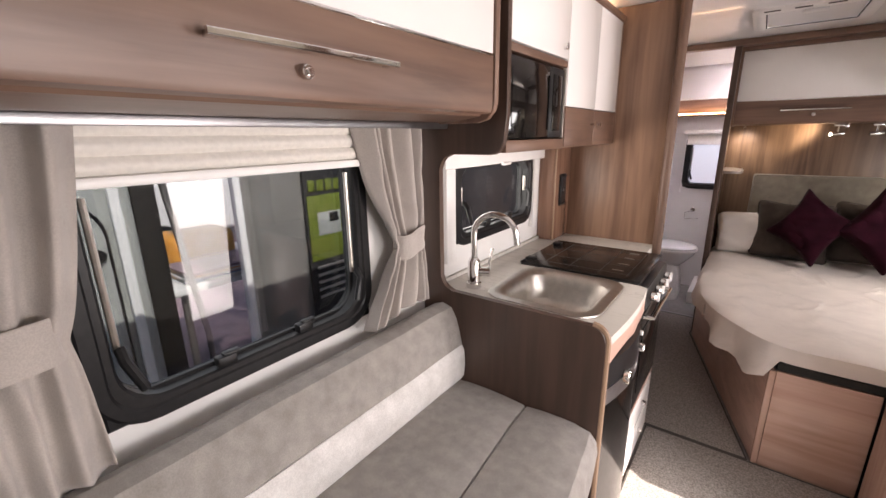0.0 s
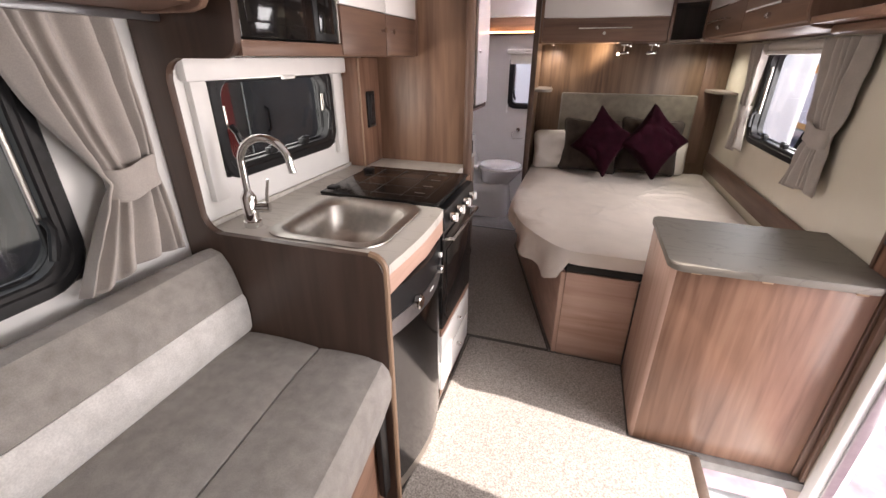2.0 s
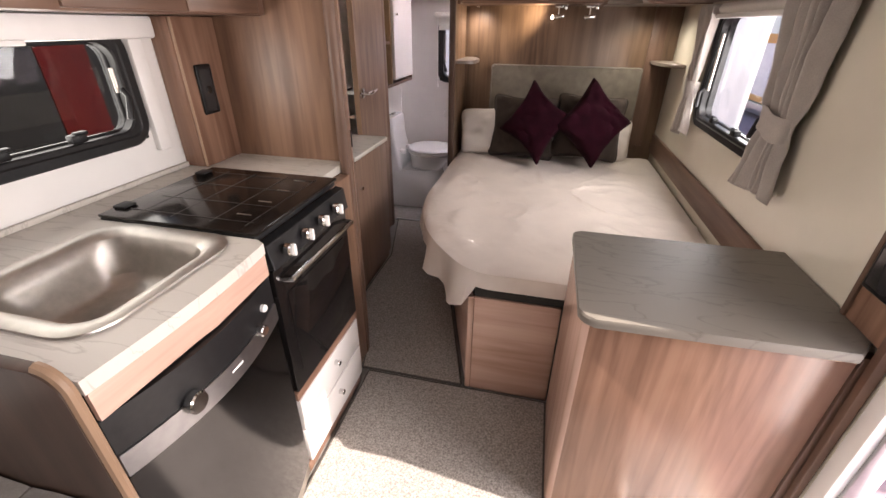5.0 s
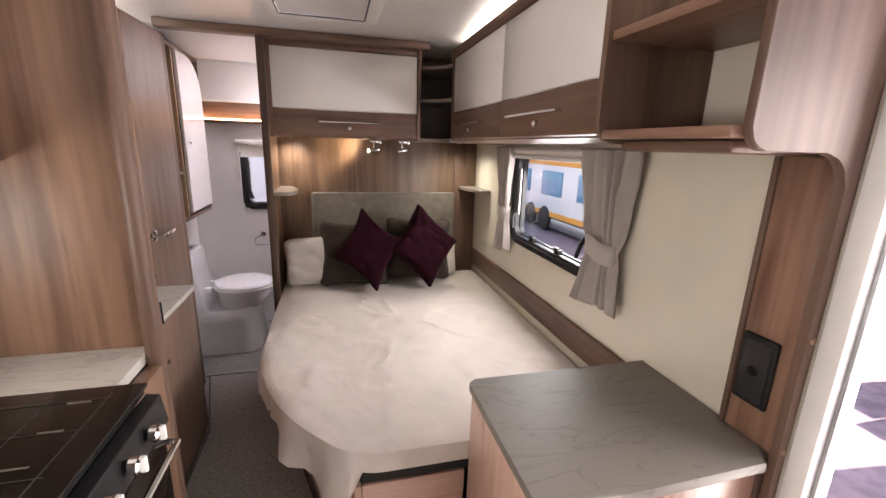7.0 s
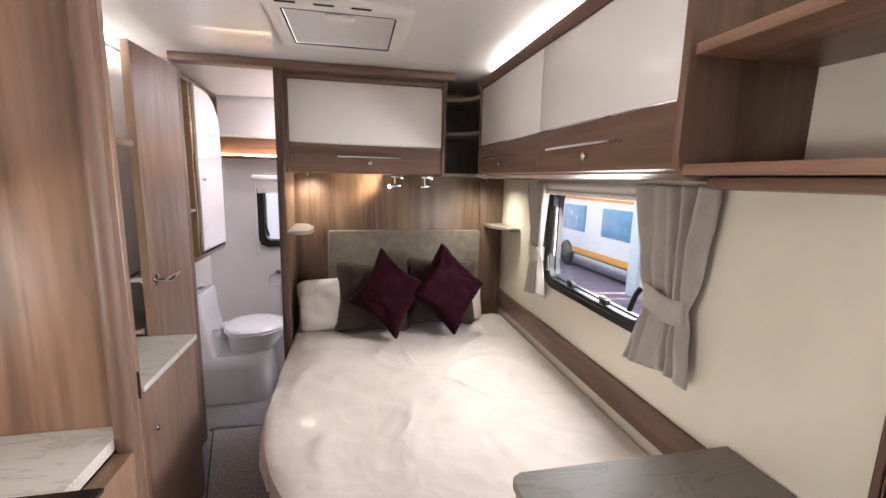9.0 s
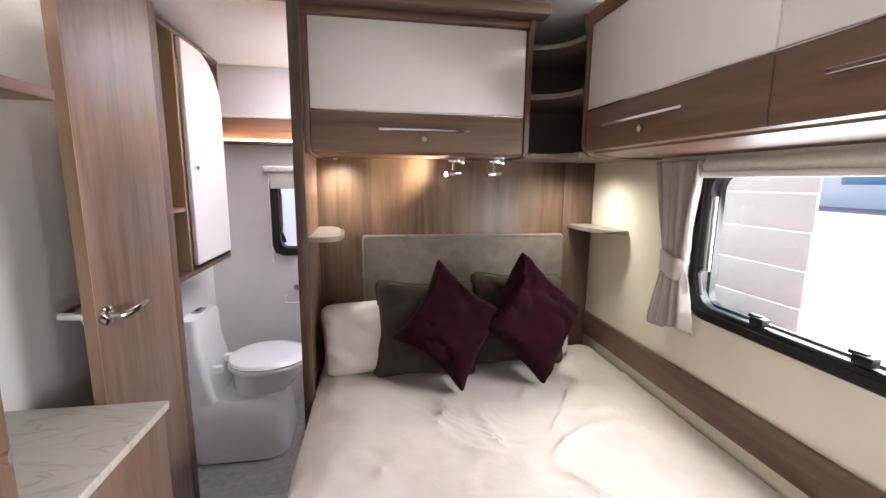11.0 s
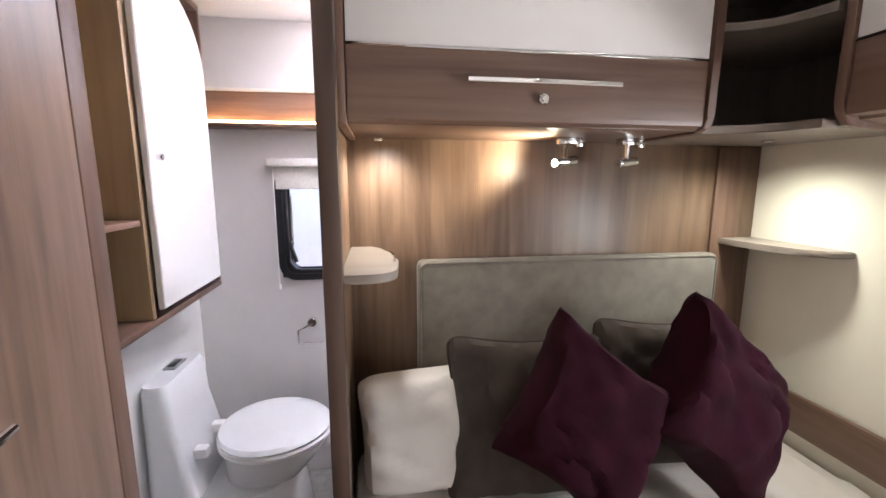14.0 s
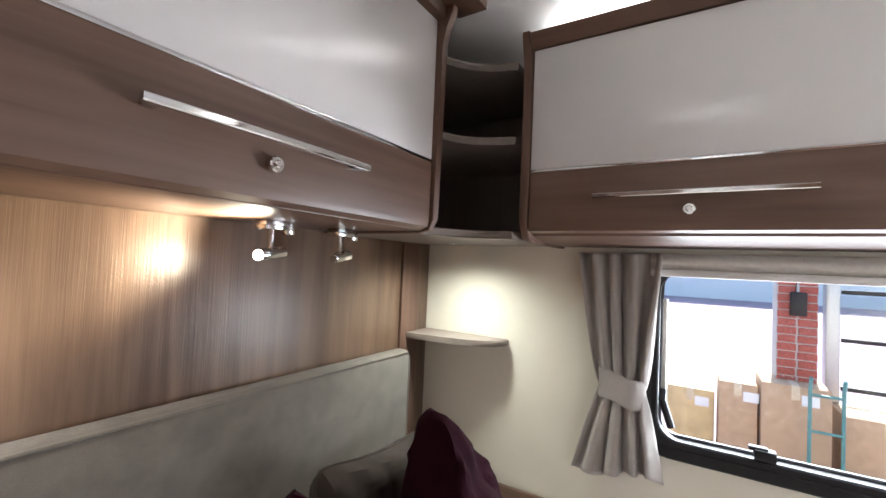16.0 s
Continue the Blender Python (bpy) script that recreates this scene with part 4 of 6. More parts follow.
for a, b, k in ((1.588, 1.905, 1.868), (1.908, 2.205, 1.942)):
    part("fascia", box(-0.505, -0.487, a, b, 1.345, 1.480, 0.004), wal_y, t, "walnut lower fascia")
    part("door", box(-0.505, -0.487, a, b, 1.483, 1.86, 0.003), white_gloss, t, "white gloss door")
    part("knob", tube([(-0.487, k, 1.425), (-0.476, k, 1.425), (-0.470, k, 1.425)], 0.008, 12, radii=[0.005, 0.005, 0.010]), chrome, t, "chrome knob")
part("side_filler", box(LW + 0.002, -0.49, 2.207, 2.236, 1.345, 1.885, 0.002), wal_z, t)
part("cornice", box(-0.51, -0.482, KY + 0.009, 2.236, 1.862, 1.888, 0.003), wal_y, t)

t = thing("microwave", -0.62, 1.36, 1.376, "black built-in microwave with steel edge", "microwave")
part("case", box(-0.76, -0.515, 1.172, 1.572, 1.3755, 1.600, 0.003), black_plastic, t)
d = part("door", box(-0.515, -0.494, 1.172, 1.455, 1.378, 1.598, 0.004), black_gloss, t, "black glass door")
part("viewing_window", box(-0.494, -0.492, 1.195, 1.43, 1.41, 1.57, 0.001), black_gloss, d)
part("control_panel", box(-0.515, -0.494, 1.458, 1.572, 1.378, 1.598, 0.004), black_plastic, t)
part("control_inset", box(-0.494, -0.491, 1.478, 1.552, 1.40, 1.575, 0.002), black_gloss, t)
part("edge_trim", box(-0.516, -0.490, 1.5725, 1.581, 1.376, 1.600, 0.002), steel, t, "steel edge trim")


# ---- lounge sofa ----
t = thing("sofa", -0.38, 0.2, 0.0, "grey-beige upholstered bench sofa with bolster along the window", "sofa")
seat_front = lambda y: -0.165 + 0.075 * min(1, max(0, (1.135 - y) / 0.75)) ** 0.8
seam = lambda y: -0.385 + 0.035 * min(1, max(0, (1.135 - y) / 0.5))
def seat_pad(inner, outer, front):
    """A seat cushion; front: whether its outer edge is the rounded front of the sofa."""
    rings = []
    for j in range(37):
        y = -0.92 + 2.054 * j / 36
        a, c = inner(y), outer(y)
        e = 0.010 * max(0, 1 - j / 2) + 0.010 * max(0, 1 - (36 - j) / 2)
        top = 0.594 - e + 0.003 * math.sin(7 * y)
        edge = [(c - 0.055, top + 0.006), (c - 0.025, top + 0.001), (c - 0.006, top - 0.022), (c, top - 0.055), (c - 0.004, 0.47), (c - 0.016, 0.432)] if front else [(c - 0.010, top + 0.005), (c - 0.002, top + 0.002), (c, top - 0.005), (c, 0.432)]
        rings.append([(a, y, 0.432), (a, y, top - 0.004), (a + 0.003, y, top + 0.003)] + [(a + (c - a) * q, y, top + 0.006 + 0.005 * math.sin(math.pi * q)) for q in (0.25, 0.5, 0.7)] + [(x, y, z) for x, z in edge])
    return loft(rings)
part("seat_cushion", seat_pad(lambda y: -0.645, lambda y: seam(y) - 0.0006, False), sofa_cloth, t)
part("seat_cushion", seat_pad(lambda y: seam(y) + 0.0006, seat_front, True), sofa_cloth, t)
def bolster():
    rings = []
    n = 44
    for j in range(n + 1):
        y = -0.92 + 2.055 * j / n
        e = 1 - 0.012 * (1 - min(1, min(j, n - j) / 2))
        w = 0.004 * math.sin(9 * y) + 0.002 * math.sin(23 * y)
        pr = [(LW + 0.014, 0.60), (LW + 0.014, 0.77), (LW + 0.032, 0.815), (-0.728, 0.848), (-0.695, 0.860), (-0.66, 0.850), (-0.640, 0.815), (-0.627, 0.77), (-0.618, 0.727), (-0.625, 0.722), (-0.65, 0.72)]
        rings.append([(x * 1 + w * (0.5 if x > -0.7 else 0), y, 0.6 + (z - 0.6) * e) for x, z in pr])
    return loft(rings)
part("bolster_top", bolster(), sofa_cloth, t, "grey-beige upper bolster")
pale = loft([[(x, y, z) for x, z in ((-0.66, 0.60), (-0.66, 0.722), (-0.620, 0.724), (-0.610, 0.71), (-0.607, 0.66), (-0.611, 0.615), (-0.622, 0.597))] for y in [-0.92 + 2.055 * j / 30 for j in range(31)]])
part("bolster_front", pale, sofa_pale, t, "pale cream lower bolster panel")
part("base", prism([(LW + 0.01, -0.92), (seat_front(-0.9) - 0.05, -0.92)] + [(seat_front(y) - 0.05, y) for y in [-0.6 + 0.2 * q for q in range(9)]] + [(-0.22, 1.134), (LW + 0.01, 1.134)], "z", 0.0, 0.428, 0.002), oak_y, t, "oak sofa base")
part("base_trim", box(-0.205, -0.185, 1.085, 1.125, 0.10, 0.42, 0.004), black_plastic, t)
t = thing("floor_vent", -0.10, 1.02, 0.008, "brown plastic heating vent on the carpet", "vent")
vent_brown = material("brown_plastic", (0.06, 0.042, 0.034), 0.5, noise_scale=40, vary=0.2)
part("plate", prism(rrect(-0.19, -0.02, 0.95, 1.12, 0.02), "z", 0.008, 0.022, 0.004), vent_brown, t)
for k in range(4):
    part("slat", box(-0.165, -0.045, 0.98 + 0.032 * k, 0.99 + 0.032 * k, 0.022, 0.026, 0.001), vent_brown, t)
part("screw", disc(-0.105, 1.105, 0.0235, 0.005, 0.003, "z", 10), chrome, t)


# ---- peninsula by the door ----
t = thing("peninsula_cabinet", 0.85, 1.87, 0.0, "oak cabinet with grey marble-effect top beside the door, side lightened for floor bounce", "cabinet")
part("front_panel", box(0.585, 1.105, 1.668, 1.686, 0.0, 0.744, 0.002), oak_z, t)
# side and post take the oak lightened for floor bounce
part("side_panel", box(0.570, 0.588, 1.690, 2.075, 0.0, 0.744, 0.002), bounce_oak_z, t)
part("corner_post", prism(arc(0.590, 1.688, 0.020, 180, 270, 8) + [(0.592, 1.690)], "z", 0.0, 0.744, 0.001), bounce_oak_z, t, "rounded oak corner post")
part("back_panel", box(0.588, RW - 0.003, 2.057, 2.075, 0.0, 0.744, 0.002), oak_z, t)
part("end_filler", box(1.107, RW - 0.003, 1.664, 1.692, 0.0, 0.744, 0.002), wal_z, t)
top = [(1.085, 1.640), (1.132, 1.695), (RW - 0.002, 2.084)] + arc(0.580, 2.060, 0.022, 90, 180, 6) + arc(0.590, 1.668, 0.034, 180, 270, 6)
part("top", prism(top, "z", 0.7445, 0.768, 0.004), worktop_grey, t, "grey marble-effect top")
tabs = (0.64, 0.83, 1.06)
for x in tabs:
    part("bracket", box(x - 0.014, x + 0.014, 1.6635, 1.6675, 0.728, 0.7435, 0.001), material("bracket_tan", (0.45, 0.30, 0.19), 0.5), t, "small tan fixing tab")
t = thing("door_pillar", RW, 1.75, 0.77, "oak pillar strip with black socket beside the door", "pillar")
part("board", box(RW - 0.020, RW - 0.002, 1.662, 1.776, 0.769, 1.404, 0.003), oak_z, t)
part("edge_strip", box(RW - 0.024, RW - 0.003, 1.7765, 1.790, 0.770, 1.404, 0.002), wal_z, t)
socket("wall_socket", "x", RW - 0.020, -1, 1.688, 1.768, 0.855, 1.018, "black socket on the oak pillar")

# door frame, white, with the open doorway
t = thing("door_1", RW, 1.37, -0.12, "white aluminium frame of the open entrance door", "door", kind="structure")
for y0, y1 in ((DOOR[1] - 0.045, DOOR[1]), (DOOR[0], DOOR[0] + 0.035)):
    part("jamb", box(RW - 0.004, RW + 0.075, y0 + 0.001, y1 - 0.001, -0.12, DOOR[3] - 0.002, 0.006), white_plastic, t)
    part("rebate", box(RW + 0.018, RW + 0.05, y0 - 0.008 if y0 > 1.3 else y1 - 0.002, y0 + 0.002 if y0 > 1.3 else y1 + 0.008, -0.118, DOOR[3] - 0.04, 0.003), grey_metal, t, "grey rubber seal strip")
part("head", box(RW - 0.004, RW + 0.075, DOOR[0] + 0.036, DOOR[1] - 0.046, DOOR[3] - 0.04, DOOR[3] - 0.002, 0.006), white_plastic, t)

# ---- bed ----
t = thing("bed_base", 0.5, 2.9, 0.0, "oak bed base with angled side, floor bounce lightened into its colour", "bed base")
# base panels use the oak with sunlit-floor bounce in its colour
part("foot_panel", box(0.262, 0.569, 2.100, 2.118, 0.0, 0.452, 0.003), bounce_oak_x, t)
part("corner_strip", box(0.238, 0.262, 2.098, 2.122, 0.0, 0.452, 0.006), bounce_oak_z, t, "corner strip in oak lightened for floor bounce")
side = [(0.238, 2.122), (0.256, 2.122), (-0.10, 3.32), (-0.10, 3.797), (-0.122, 3.797), (-0.122, 3.318)]
part("side_panel", prism(side, "z", 0.0, 0.452, 0.002), bounce_oak_y, t)
# black sheet paints the shade in the gap below the mattress
part("slat_frame", prism([(0.262, 2.104), (1.13, 2.104), (1.13, 3.78), (-0.09, 3.78), (-0.09, 3.3)], "z", 0.455, 0.490, 0.003), dark_gap, t, "black sheet for the shaded gap under the mattress")

BED = [(0.235, 2.090), (1.125, 2.090), (1.125, 3.745), (-0.100, 3.745), (-0.100, 2.66), (0.02, 2.33)]
def dense(poly, step, radii):
    """The outline with rounded corners, in small steps."""
    out = []
    n = len(poly)
    for i in range(n):
        p, q, s = Vector(poly[i - 1]), Vector(poly[i]), Vector(poly[(i + 1) % n])
        a, b = q + (p - q).normalized() * radii[i], q + (s - q).normalized() * radii[i]
        for k in range(9):
            u = k / 8
            out.append(a * (1 - u) ** 2 + q * 2 * u * (1 - u) + b * u * u)
    res = []
    for i in range(len(out)):
        p, q = out[i], out[(i + 1) % len(out)]
        m = max(1, int((q - p).length / step))
        res += [p + (q - p) * k / m for k in range(m)]
    return res


def wrinkle(x, y):
    a = noise.noise(Vector((x * 3.2 + y * 1.3, y * 2.1, 0.3)))
    b = noise.noise(Vector((x * 9 - y * 6, y * 5 + x * 4, 2.1)))
    c = 1 - abs(noise.noise(Vector((x * 4.2 + y * 2.7, y * 3.1 - x * 2.2, 5.5)))) * 2
    e = 1 - abs(noise.noise(Vector((x * 7.5 - y * 3.5, y * 4.4 + x * 3, 9.5)))) * 2
    return 0.005 * a + 0.0025 * b + 0.010 * max(0, c) ** 9 + 0.007 * max(0, e) ** 10


def mattress_mesh():
    ring = dense(BED, 0.03, [0.10, 0.05, 0.05, 0.05, 0.20, 0.16])
    c = Vector((0.55, 2.95))
    n = len(ring)
    rings = []
    for k in range(1, 33):
        s = (k / 32)
        rings.append([(*(c + (p - c) * (s * 0.985)), 0.580 + wrinkle(*(c + (p - c) * s)) - 0.012 * max(0, s - 0.9) / 0.1) for p in ring])
    drops = [(0.0, 0.563), (0.006, 0.545), (0.008, 0.523), (0.012, 0.500)]
    for q, (o, z) in enumerate(drops):
        row = []
        for i, p in enumerate(ring):
            d = (p - ring[i - 1]).normalized()
            nrm = Vector((d.y, -d.x))
            u = i / n
            near_left = max(0, 1 - (p - Vector((0.14, 2.17))).length / 0.36)
            left = 1.0 if (p.x < 0.255 and p.y < 3.6) else 0.0
            fold = (0.012 + 0.022 * near_left) * (math.sin(i * 0.55 + 3 * noise.noise(Vector((i * 0.13, 7, 0)))) + noise.noise(Vector((i * 0.4, 2, 0)))) * left * (q / 3)
            lower = (0.014 + 0.085 * near_left ** 1.2) * left * (q / 3) + 0.026 * noise.noise(Vector((i * 0.3, 0, 3))) * (q / 3) * left
            pos = p + nrm * (o + fold + 0.02 * near_left * q / 3)
            if p.x > 0.255 and p.y < 2.15:
                pos = p + nrm * 0.002
            row.append((min(pos.x, 1.133), min(pos.y, 3.752), z - lower))
        rings.append(row)
    return cap_first(loft(rings, (False, False)), n)


def cap_first(bm, n):
    bm.verts.ensure_lookup_table()
    bm.faces.new([bm.verts[i] for i in range(n)])
    return bm


t = thing("mattress", 0.5, 2.9, 0.49, "cream covered mattress in a crumpled clear plastic sheet", "mattress")
part("core", prism([(0.33, 2.11), (1.12, 2.11), (1.12, 3.73), (-0.09, 3.73), (-0.09, 2.9)], "z", 0.492, 0.565, 0.004), pillow_white, t)
part("cover", mattress_mesh(), sheet_cloth, t, "crumpled cream plastic cover")

t = thing("headboard", 0.535, 3.765, 0.60, "padded taupe velvet headboard behind the cushions", "headboard")
part("pad", box(0.068, 0.980, 3.742, 3.796, 0.58, 1.105, 0.018, 4), headboard_cloth, t)
part("piping", tube([(0.075, 3.745, 0.60), (0.075, 3.745, 1.085), (0.09, 3.745, 1.098), (0.96, 3.745, 1.098), (0.973, 3.745, 1.085), (0.973, 3.745, 0.60)], 0.004, 8), headboard_cloth, t)
solid("headboard_wall", box(-0.118, RW - 0.002, 3.800, 3.824, 0.0, CEIL - 0.002, 0.001), bed_z, "oak panelled wall behind the bed head", "wall")
solid("headboard_wall_strip", box(0.986, 1.07, 3.790, 3.7995, 0.64, 1.42, 0.002), wal_z, "walnut upright strip beside the headboard", "trim")
# partition between bed and washroom
t = thing("bed_partition", -0.11, 3.6, 0.0, "walnut partition post between bed and washroom", "partition")
part("panel", box(-0.128, -0.112, 3.43, 3.799, 0.0, 1.888, 0.002), bed_z, t)
part("post", box(-0.133, -0.098, 3.395, 3.43, 0.0, 1.892, 0.004), dark_z, t, "walnut front post")
solid("bed_side_trim", box(RW - 0.016, RW - 0.001, 2.085, 3.789, 0.61, 0.722, 0.004), wal_y, "walnut trim board along the bed wall", "trim")


def bed_shelf(name, pts, z, label):
    t = thing(name, *pts[0], z, label, "shelf", group="bedside shelves")
    part("board", prism(pts, "z", z, z + 0.018, 0.004), shelf_grey, t)
    return t


s = bed_shelf("bedside_shelf", [(-0.111, 3.799), (-0.111, 3.44)] + [(-0.098 + 0.102 * math.sin(a) ** 0.6, 3.44 + 0.06 * (1 - math.cos(a))) for a in [math.pi / 2 * q / 24 for q in range(1, 25)]] + [(0.010, 3.58), (0.0, 3.68), (-0.03, 3.76), (-0.05, 3.799)], 1.123, "small curved grey-oak shelf beside the bed head")
part("rail_clip", tube([(0.0, 3.57, 1.140), (0.0, 3.57, 1.155), (-0.008, 3.58, 1.161)], 0.003, 6), chrome, s, "tiny chrome clip")
bed_shelf("bedside_shelf", [(RW - 0.002, 3.799), (RW - 0.002, 3.50)] + [(RW - 0.002 - 0.125 * math.sin(a) ** 0.7, 3.50 + 0.299 * (1 - math.cos(a)) * 0.999) for a in [math.pi / 2 * q / 10 for q in range(1, 11)]], 1.128, "small curved oak shelf on the cream wall")


def soft_corner(u, v, pinch):
    """A cushion's outline: sides drawn in, corners rounded off."""
    c = 1 - 0.12 * (u * v) ** 6
    return u * c * (1 - pinch * (1 - v * v) * u * u), v * c * (1 - pinch * (1 - u * u) * v * v)


def pillow(name, size, thick, m, mat, label, pinch=0.10, piped=None, n=22):
    """A soft square cushion in its own plane, standing at the pose m."""
    w, h = size
    bm = bmesh.new()
    seed = noise.noise(Vector((m.translation.x * 7, m.translation.y * 5, 1))) * 10
    grid = {}
    for s in (1, -1):
        for i in range(n + 1):
            for j in range(n + 1):
                u, v = 2 * i / n - 1, 2 * j / n - 1
                px, py = soft_corner(u, v, pinch)
                k = max(0, (1 - u ** 12) * (1 - v ** 12)) ** 0.5 * (1 - 0.42 * (u * u + v * v) / 2 - 0.46 * u * u * v * v)
                zz = s * thick / 2 * k
                zz += 0.014 * k * noise.noise(Vector((u * 1.6 + seed, v * 1.6, s)))
                ear = max(0, abs(u * v) - 0.35)
                zz += s * 0.010 * ear * math.cos(math.atan2(1 - abs(v), 1.001 - abs(u)) * 6)
                zz -= 0.013 * k * max(0, 1 - (noise.noise(Vector((u * 2.4 + seed, v * 1.8 + u, s * 3))) * 3.2) ** 2) ** 2
                rim = abs(u) == 1 or abs(v) == 1
                if rim and s == -1:
                    grid[s, i, j] = grid[1, i, j]
                else:
                    grid[s, i, j] = bm.verts.new((px * w / 2, py * h / 2, zz))
    for s in (1, -1):
        for i in range(n):
            for j in range(n):
                bm.faces.new((grid[s, i, j], grid[s, i + 1, j], grid[s, i + 1, j + 1], grid[s, i, j + 1]))
    t = thing(name, *m.translation, label, "cushion" if "cushion" in name else "pillow", group=name + "s on the bed")
    bmesh.ops.transform(bm, matrix=m, verts=bm.verts[:])
    part("cover", bm, mat, t)
    if piped:
        pts = []
        edge = [(-1 + 2 * q / n, -1) for q in range(n)] + [(1, -1 + 2 * q / n) for q in range(n)] + [(1 - 2 * q / n, 1) for q in range(n)] + [(-1, 1 - 2 * q / n) for q in range(n + 1)]
        for u, v in edge:
            px, py = soft_corner(u, v, pinch)
            pts.append(m @ Vector((px * w / 2, py * h / 2, 0)))
        part("piping", tube(pts, 0.0035, 6), mat, t)
    return t


squash = lambda w, h: Matrix.Diagonal((w, h, 1, 1))
pillow("pillow", (0.50, 0.30), 0.21, pose(0.15, 3.60, 0.72, 74, 0, 0) @ pose(0, 0, 0, 0, 0, 4), pillow_white, "white wrapped pillow against the headboard", 0.07)
pillow("pillow", (0.50, 0.27), 0.17, pose(0.73, 3.65, 0.70, 76, 0, 0), pillow_white, "white wrapped pillow against the headboard", 0.05)
pillow("cushion", (0.43, 0.40), 0.16, pose(0.315, 3.535, 0.765, 72, 0, 0) @ pose(0, 0, 0, 0, 0, -2), taupe, "taupe velvet cushion leaning on the pillow", 0.16, True)
pillow("cushion", (0.43, 0.40), 0.16, pose(0.70, 3.56, 0.780, 74, 0, 0) @ pose(0, 0, 0, 0, 0, -3), taupe, "taupe velvet cushion leaning on the pillow", 0.15, True)
pillow("cushion", (0.38, 0.38), 0.185, pose(0.39, 3.405, 0.822, 72, 0, -2) @ squash(0.88, 1.02) @ pose(0, 0, 0, 0, 0, 55), burgundy, "burgundy velvet cushion tipped on its corner", 0.25)
pillow("cushion", (0.385, 0.385), 0.165, pose(0.705, 3.405, 0.836, 72, 0, 14) @ squash(0.92, 1.03) @ pose(0, 0, 0, 0, 0, 47), burgundy, "burgundy velvet cushion standing on its corner", 0.25)

# ---- low cabinet and washroom door ----
t = thing("low_cabinet", -0.6, 2.9, 0.0, "oak bedside cabinet with marble-effect top", "cabinet")
part("body", box(LW + 0.002, -0.44, TALL1 + 0.001, 3.075, 0.0, 0.744, 0.002), door_z, t)
d = part("door", box(-0.44, -0.422, TALL1 + 0.004, 3.073, 0.06, 0.738, 0.003), door_z, t)
part("knob", disc(-0.413, TALL1 + 0.05, 0.597, 0.010, 0.018, "x", 14), chrome, d, "chrome knob")
part("top", box(LW + 0.002, -0.412, TALL1 + 0.001, 3.082, 0.745, 0.767, 0.004), worktop, t, "pale marble-effect top")
t = thing("corner_wall_shelf", -0.72, 2.9, 1.50, "small walnut shelf above the bedside cabinet", "shelf")
part("board", box(LW + 0.002, -0.56, TALL1 + 0.001, 3.05, 1.50, 1.525, 0.003), wal_y, t)

t = thing("washroom_door", -0.58, 3.3, 0.03, "open oak washroom door with chrome lever handle", "door")
ax, ay, bx, by = -0.574, 3.112, -0.562, 3.500
dv = Vector((bx - ax, by - ay)).normalized()
nv = Vector((dv.y, -dv.x))
corner = lambda s, o: (ax + dv.x * s + nv.x * o, ay + dv.y * s + nv.y * o)
L = math.hypot(bx - ax, by - ay)
part("leaf", prism([corner(0, 0), corner(L, 0), corner(L, -0.028), corner(0, -0.028)], "z", 0.015, 1.886, 0.003), door_z, t)
part("edge_strip", prism([corner(-0.004, 0.001), corner(-0.0005, 0.001), corner(-0.0005, -0.029), corner(-0.004, -0.029)], "z", 0.015, 1.886, 0), edge_wood, t, "pale edge strip")
for sgn in (1, -1):
    o0 = 0.0 if sgn > 0 else -0.028
    c = corner(0.030, o0 + sgn * 0.006)
    rose = tube([(*corner(0.030, o0), 0.982), (*corner(0.030, o0 + sgn * 0.010), 0.982), (*corner(0.030, o0 + sgn * 0.014), 0.982)], 0.028, 24, radii=[0.027, 0.026, 0.018])
    h = part("handle_rose", rose, chrome, t, "round chrome rose")
    part("lever", tube([(*corner(0.030, o0 + sgn * 0.012), 0.982), (*corner(0.030, o0 + sgn * (0.045 if sgn > 0 else 0.075)), 0.982), (*corner(0.040, o0 + sgn * (0.050 if sgn > 0 else 0.080)), 0.983), (*corner(0.085, o0 + sgn * (0.052 if sgn > 0 else 0.082)), 0.987), (*corner(0.130, o0 + sgn * (0.050 if sgn > 0 else 0.080)), 0.993)], 0.008, 10, radii=[0.011, 0.010, 0.010, 0.009, 0.006]), chrome, h, "chrome lever")
solid("washroom_door_frame", box(-0.600, -0.568, 3.512, 3.56, 0.0, 1.892, 0.003), wal_z, "walnut washroom door frame", "trim")
solid("washroom_partition", box(LW + 0.002, -0.602, 3.516, 3.54, 0.0, CEIL - 0.002, 0.001), white_wall, "pale washroom partition wall", "wall")

# ---- washroom ----
solid("washroom_side_wall", box(0.25, 0.27, 3.826, END - 0.001, 0.0, CEIL - 0.002, 0.001), wash_wall, "pale washroom side wall", "wall")
t = thing("washroom_cabinet", -0.7, 3.95, 0.95, "tall wall cabinet with white curved-top door and open oak shelves", "cabinet")
cx = -0.622
part("back", box(LW + 0.001, LW + 0.010, 3.60, 4.272, 0.935, 1.90, 0.001), gold_z, t)
part("bottom", box(LW + 0.011, cx, 3.602, 4.272, 0.935, 0.955, 0.002), wal_y, t)
part("top_board", box(LW + 0.011, cx, 3.602, 4.272, 1.88, 1.90, 0.002), wal_y, t)
for y in (3.585, 3.795, 4.256):
    part("side", box(LW + 0.011, cx, y, y + 0.016, 0.956, 1.879, 0.002), gold_z if y < 4 else wal_z, t)
part("shelf", box(LW + 0.011, cx - 0.004, 3.602, 3.794, 1.205, 1.221, 0.002), oak_y, t, "open oak shelf")
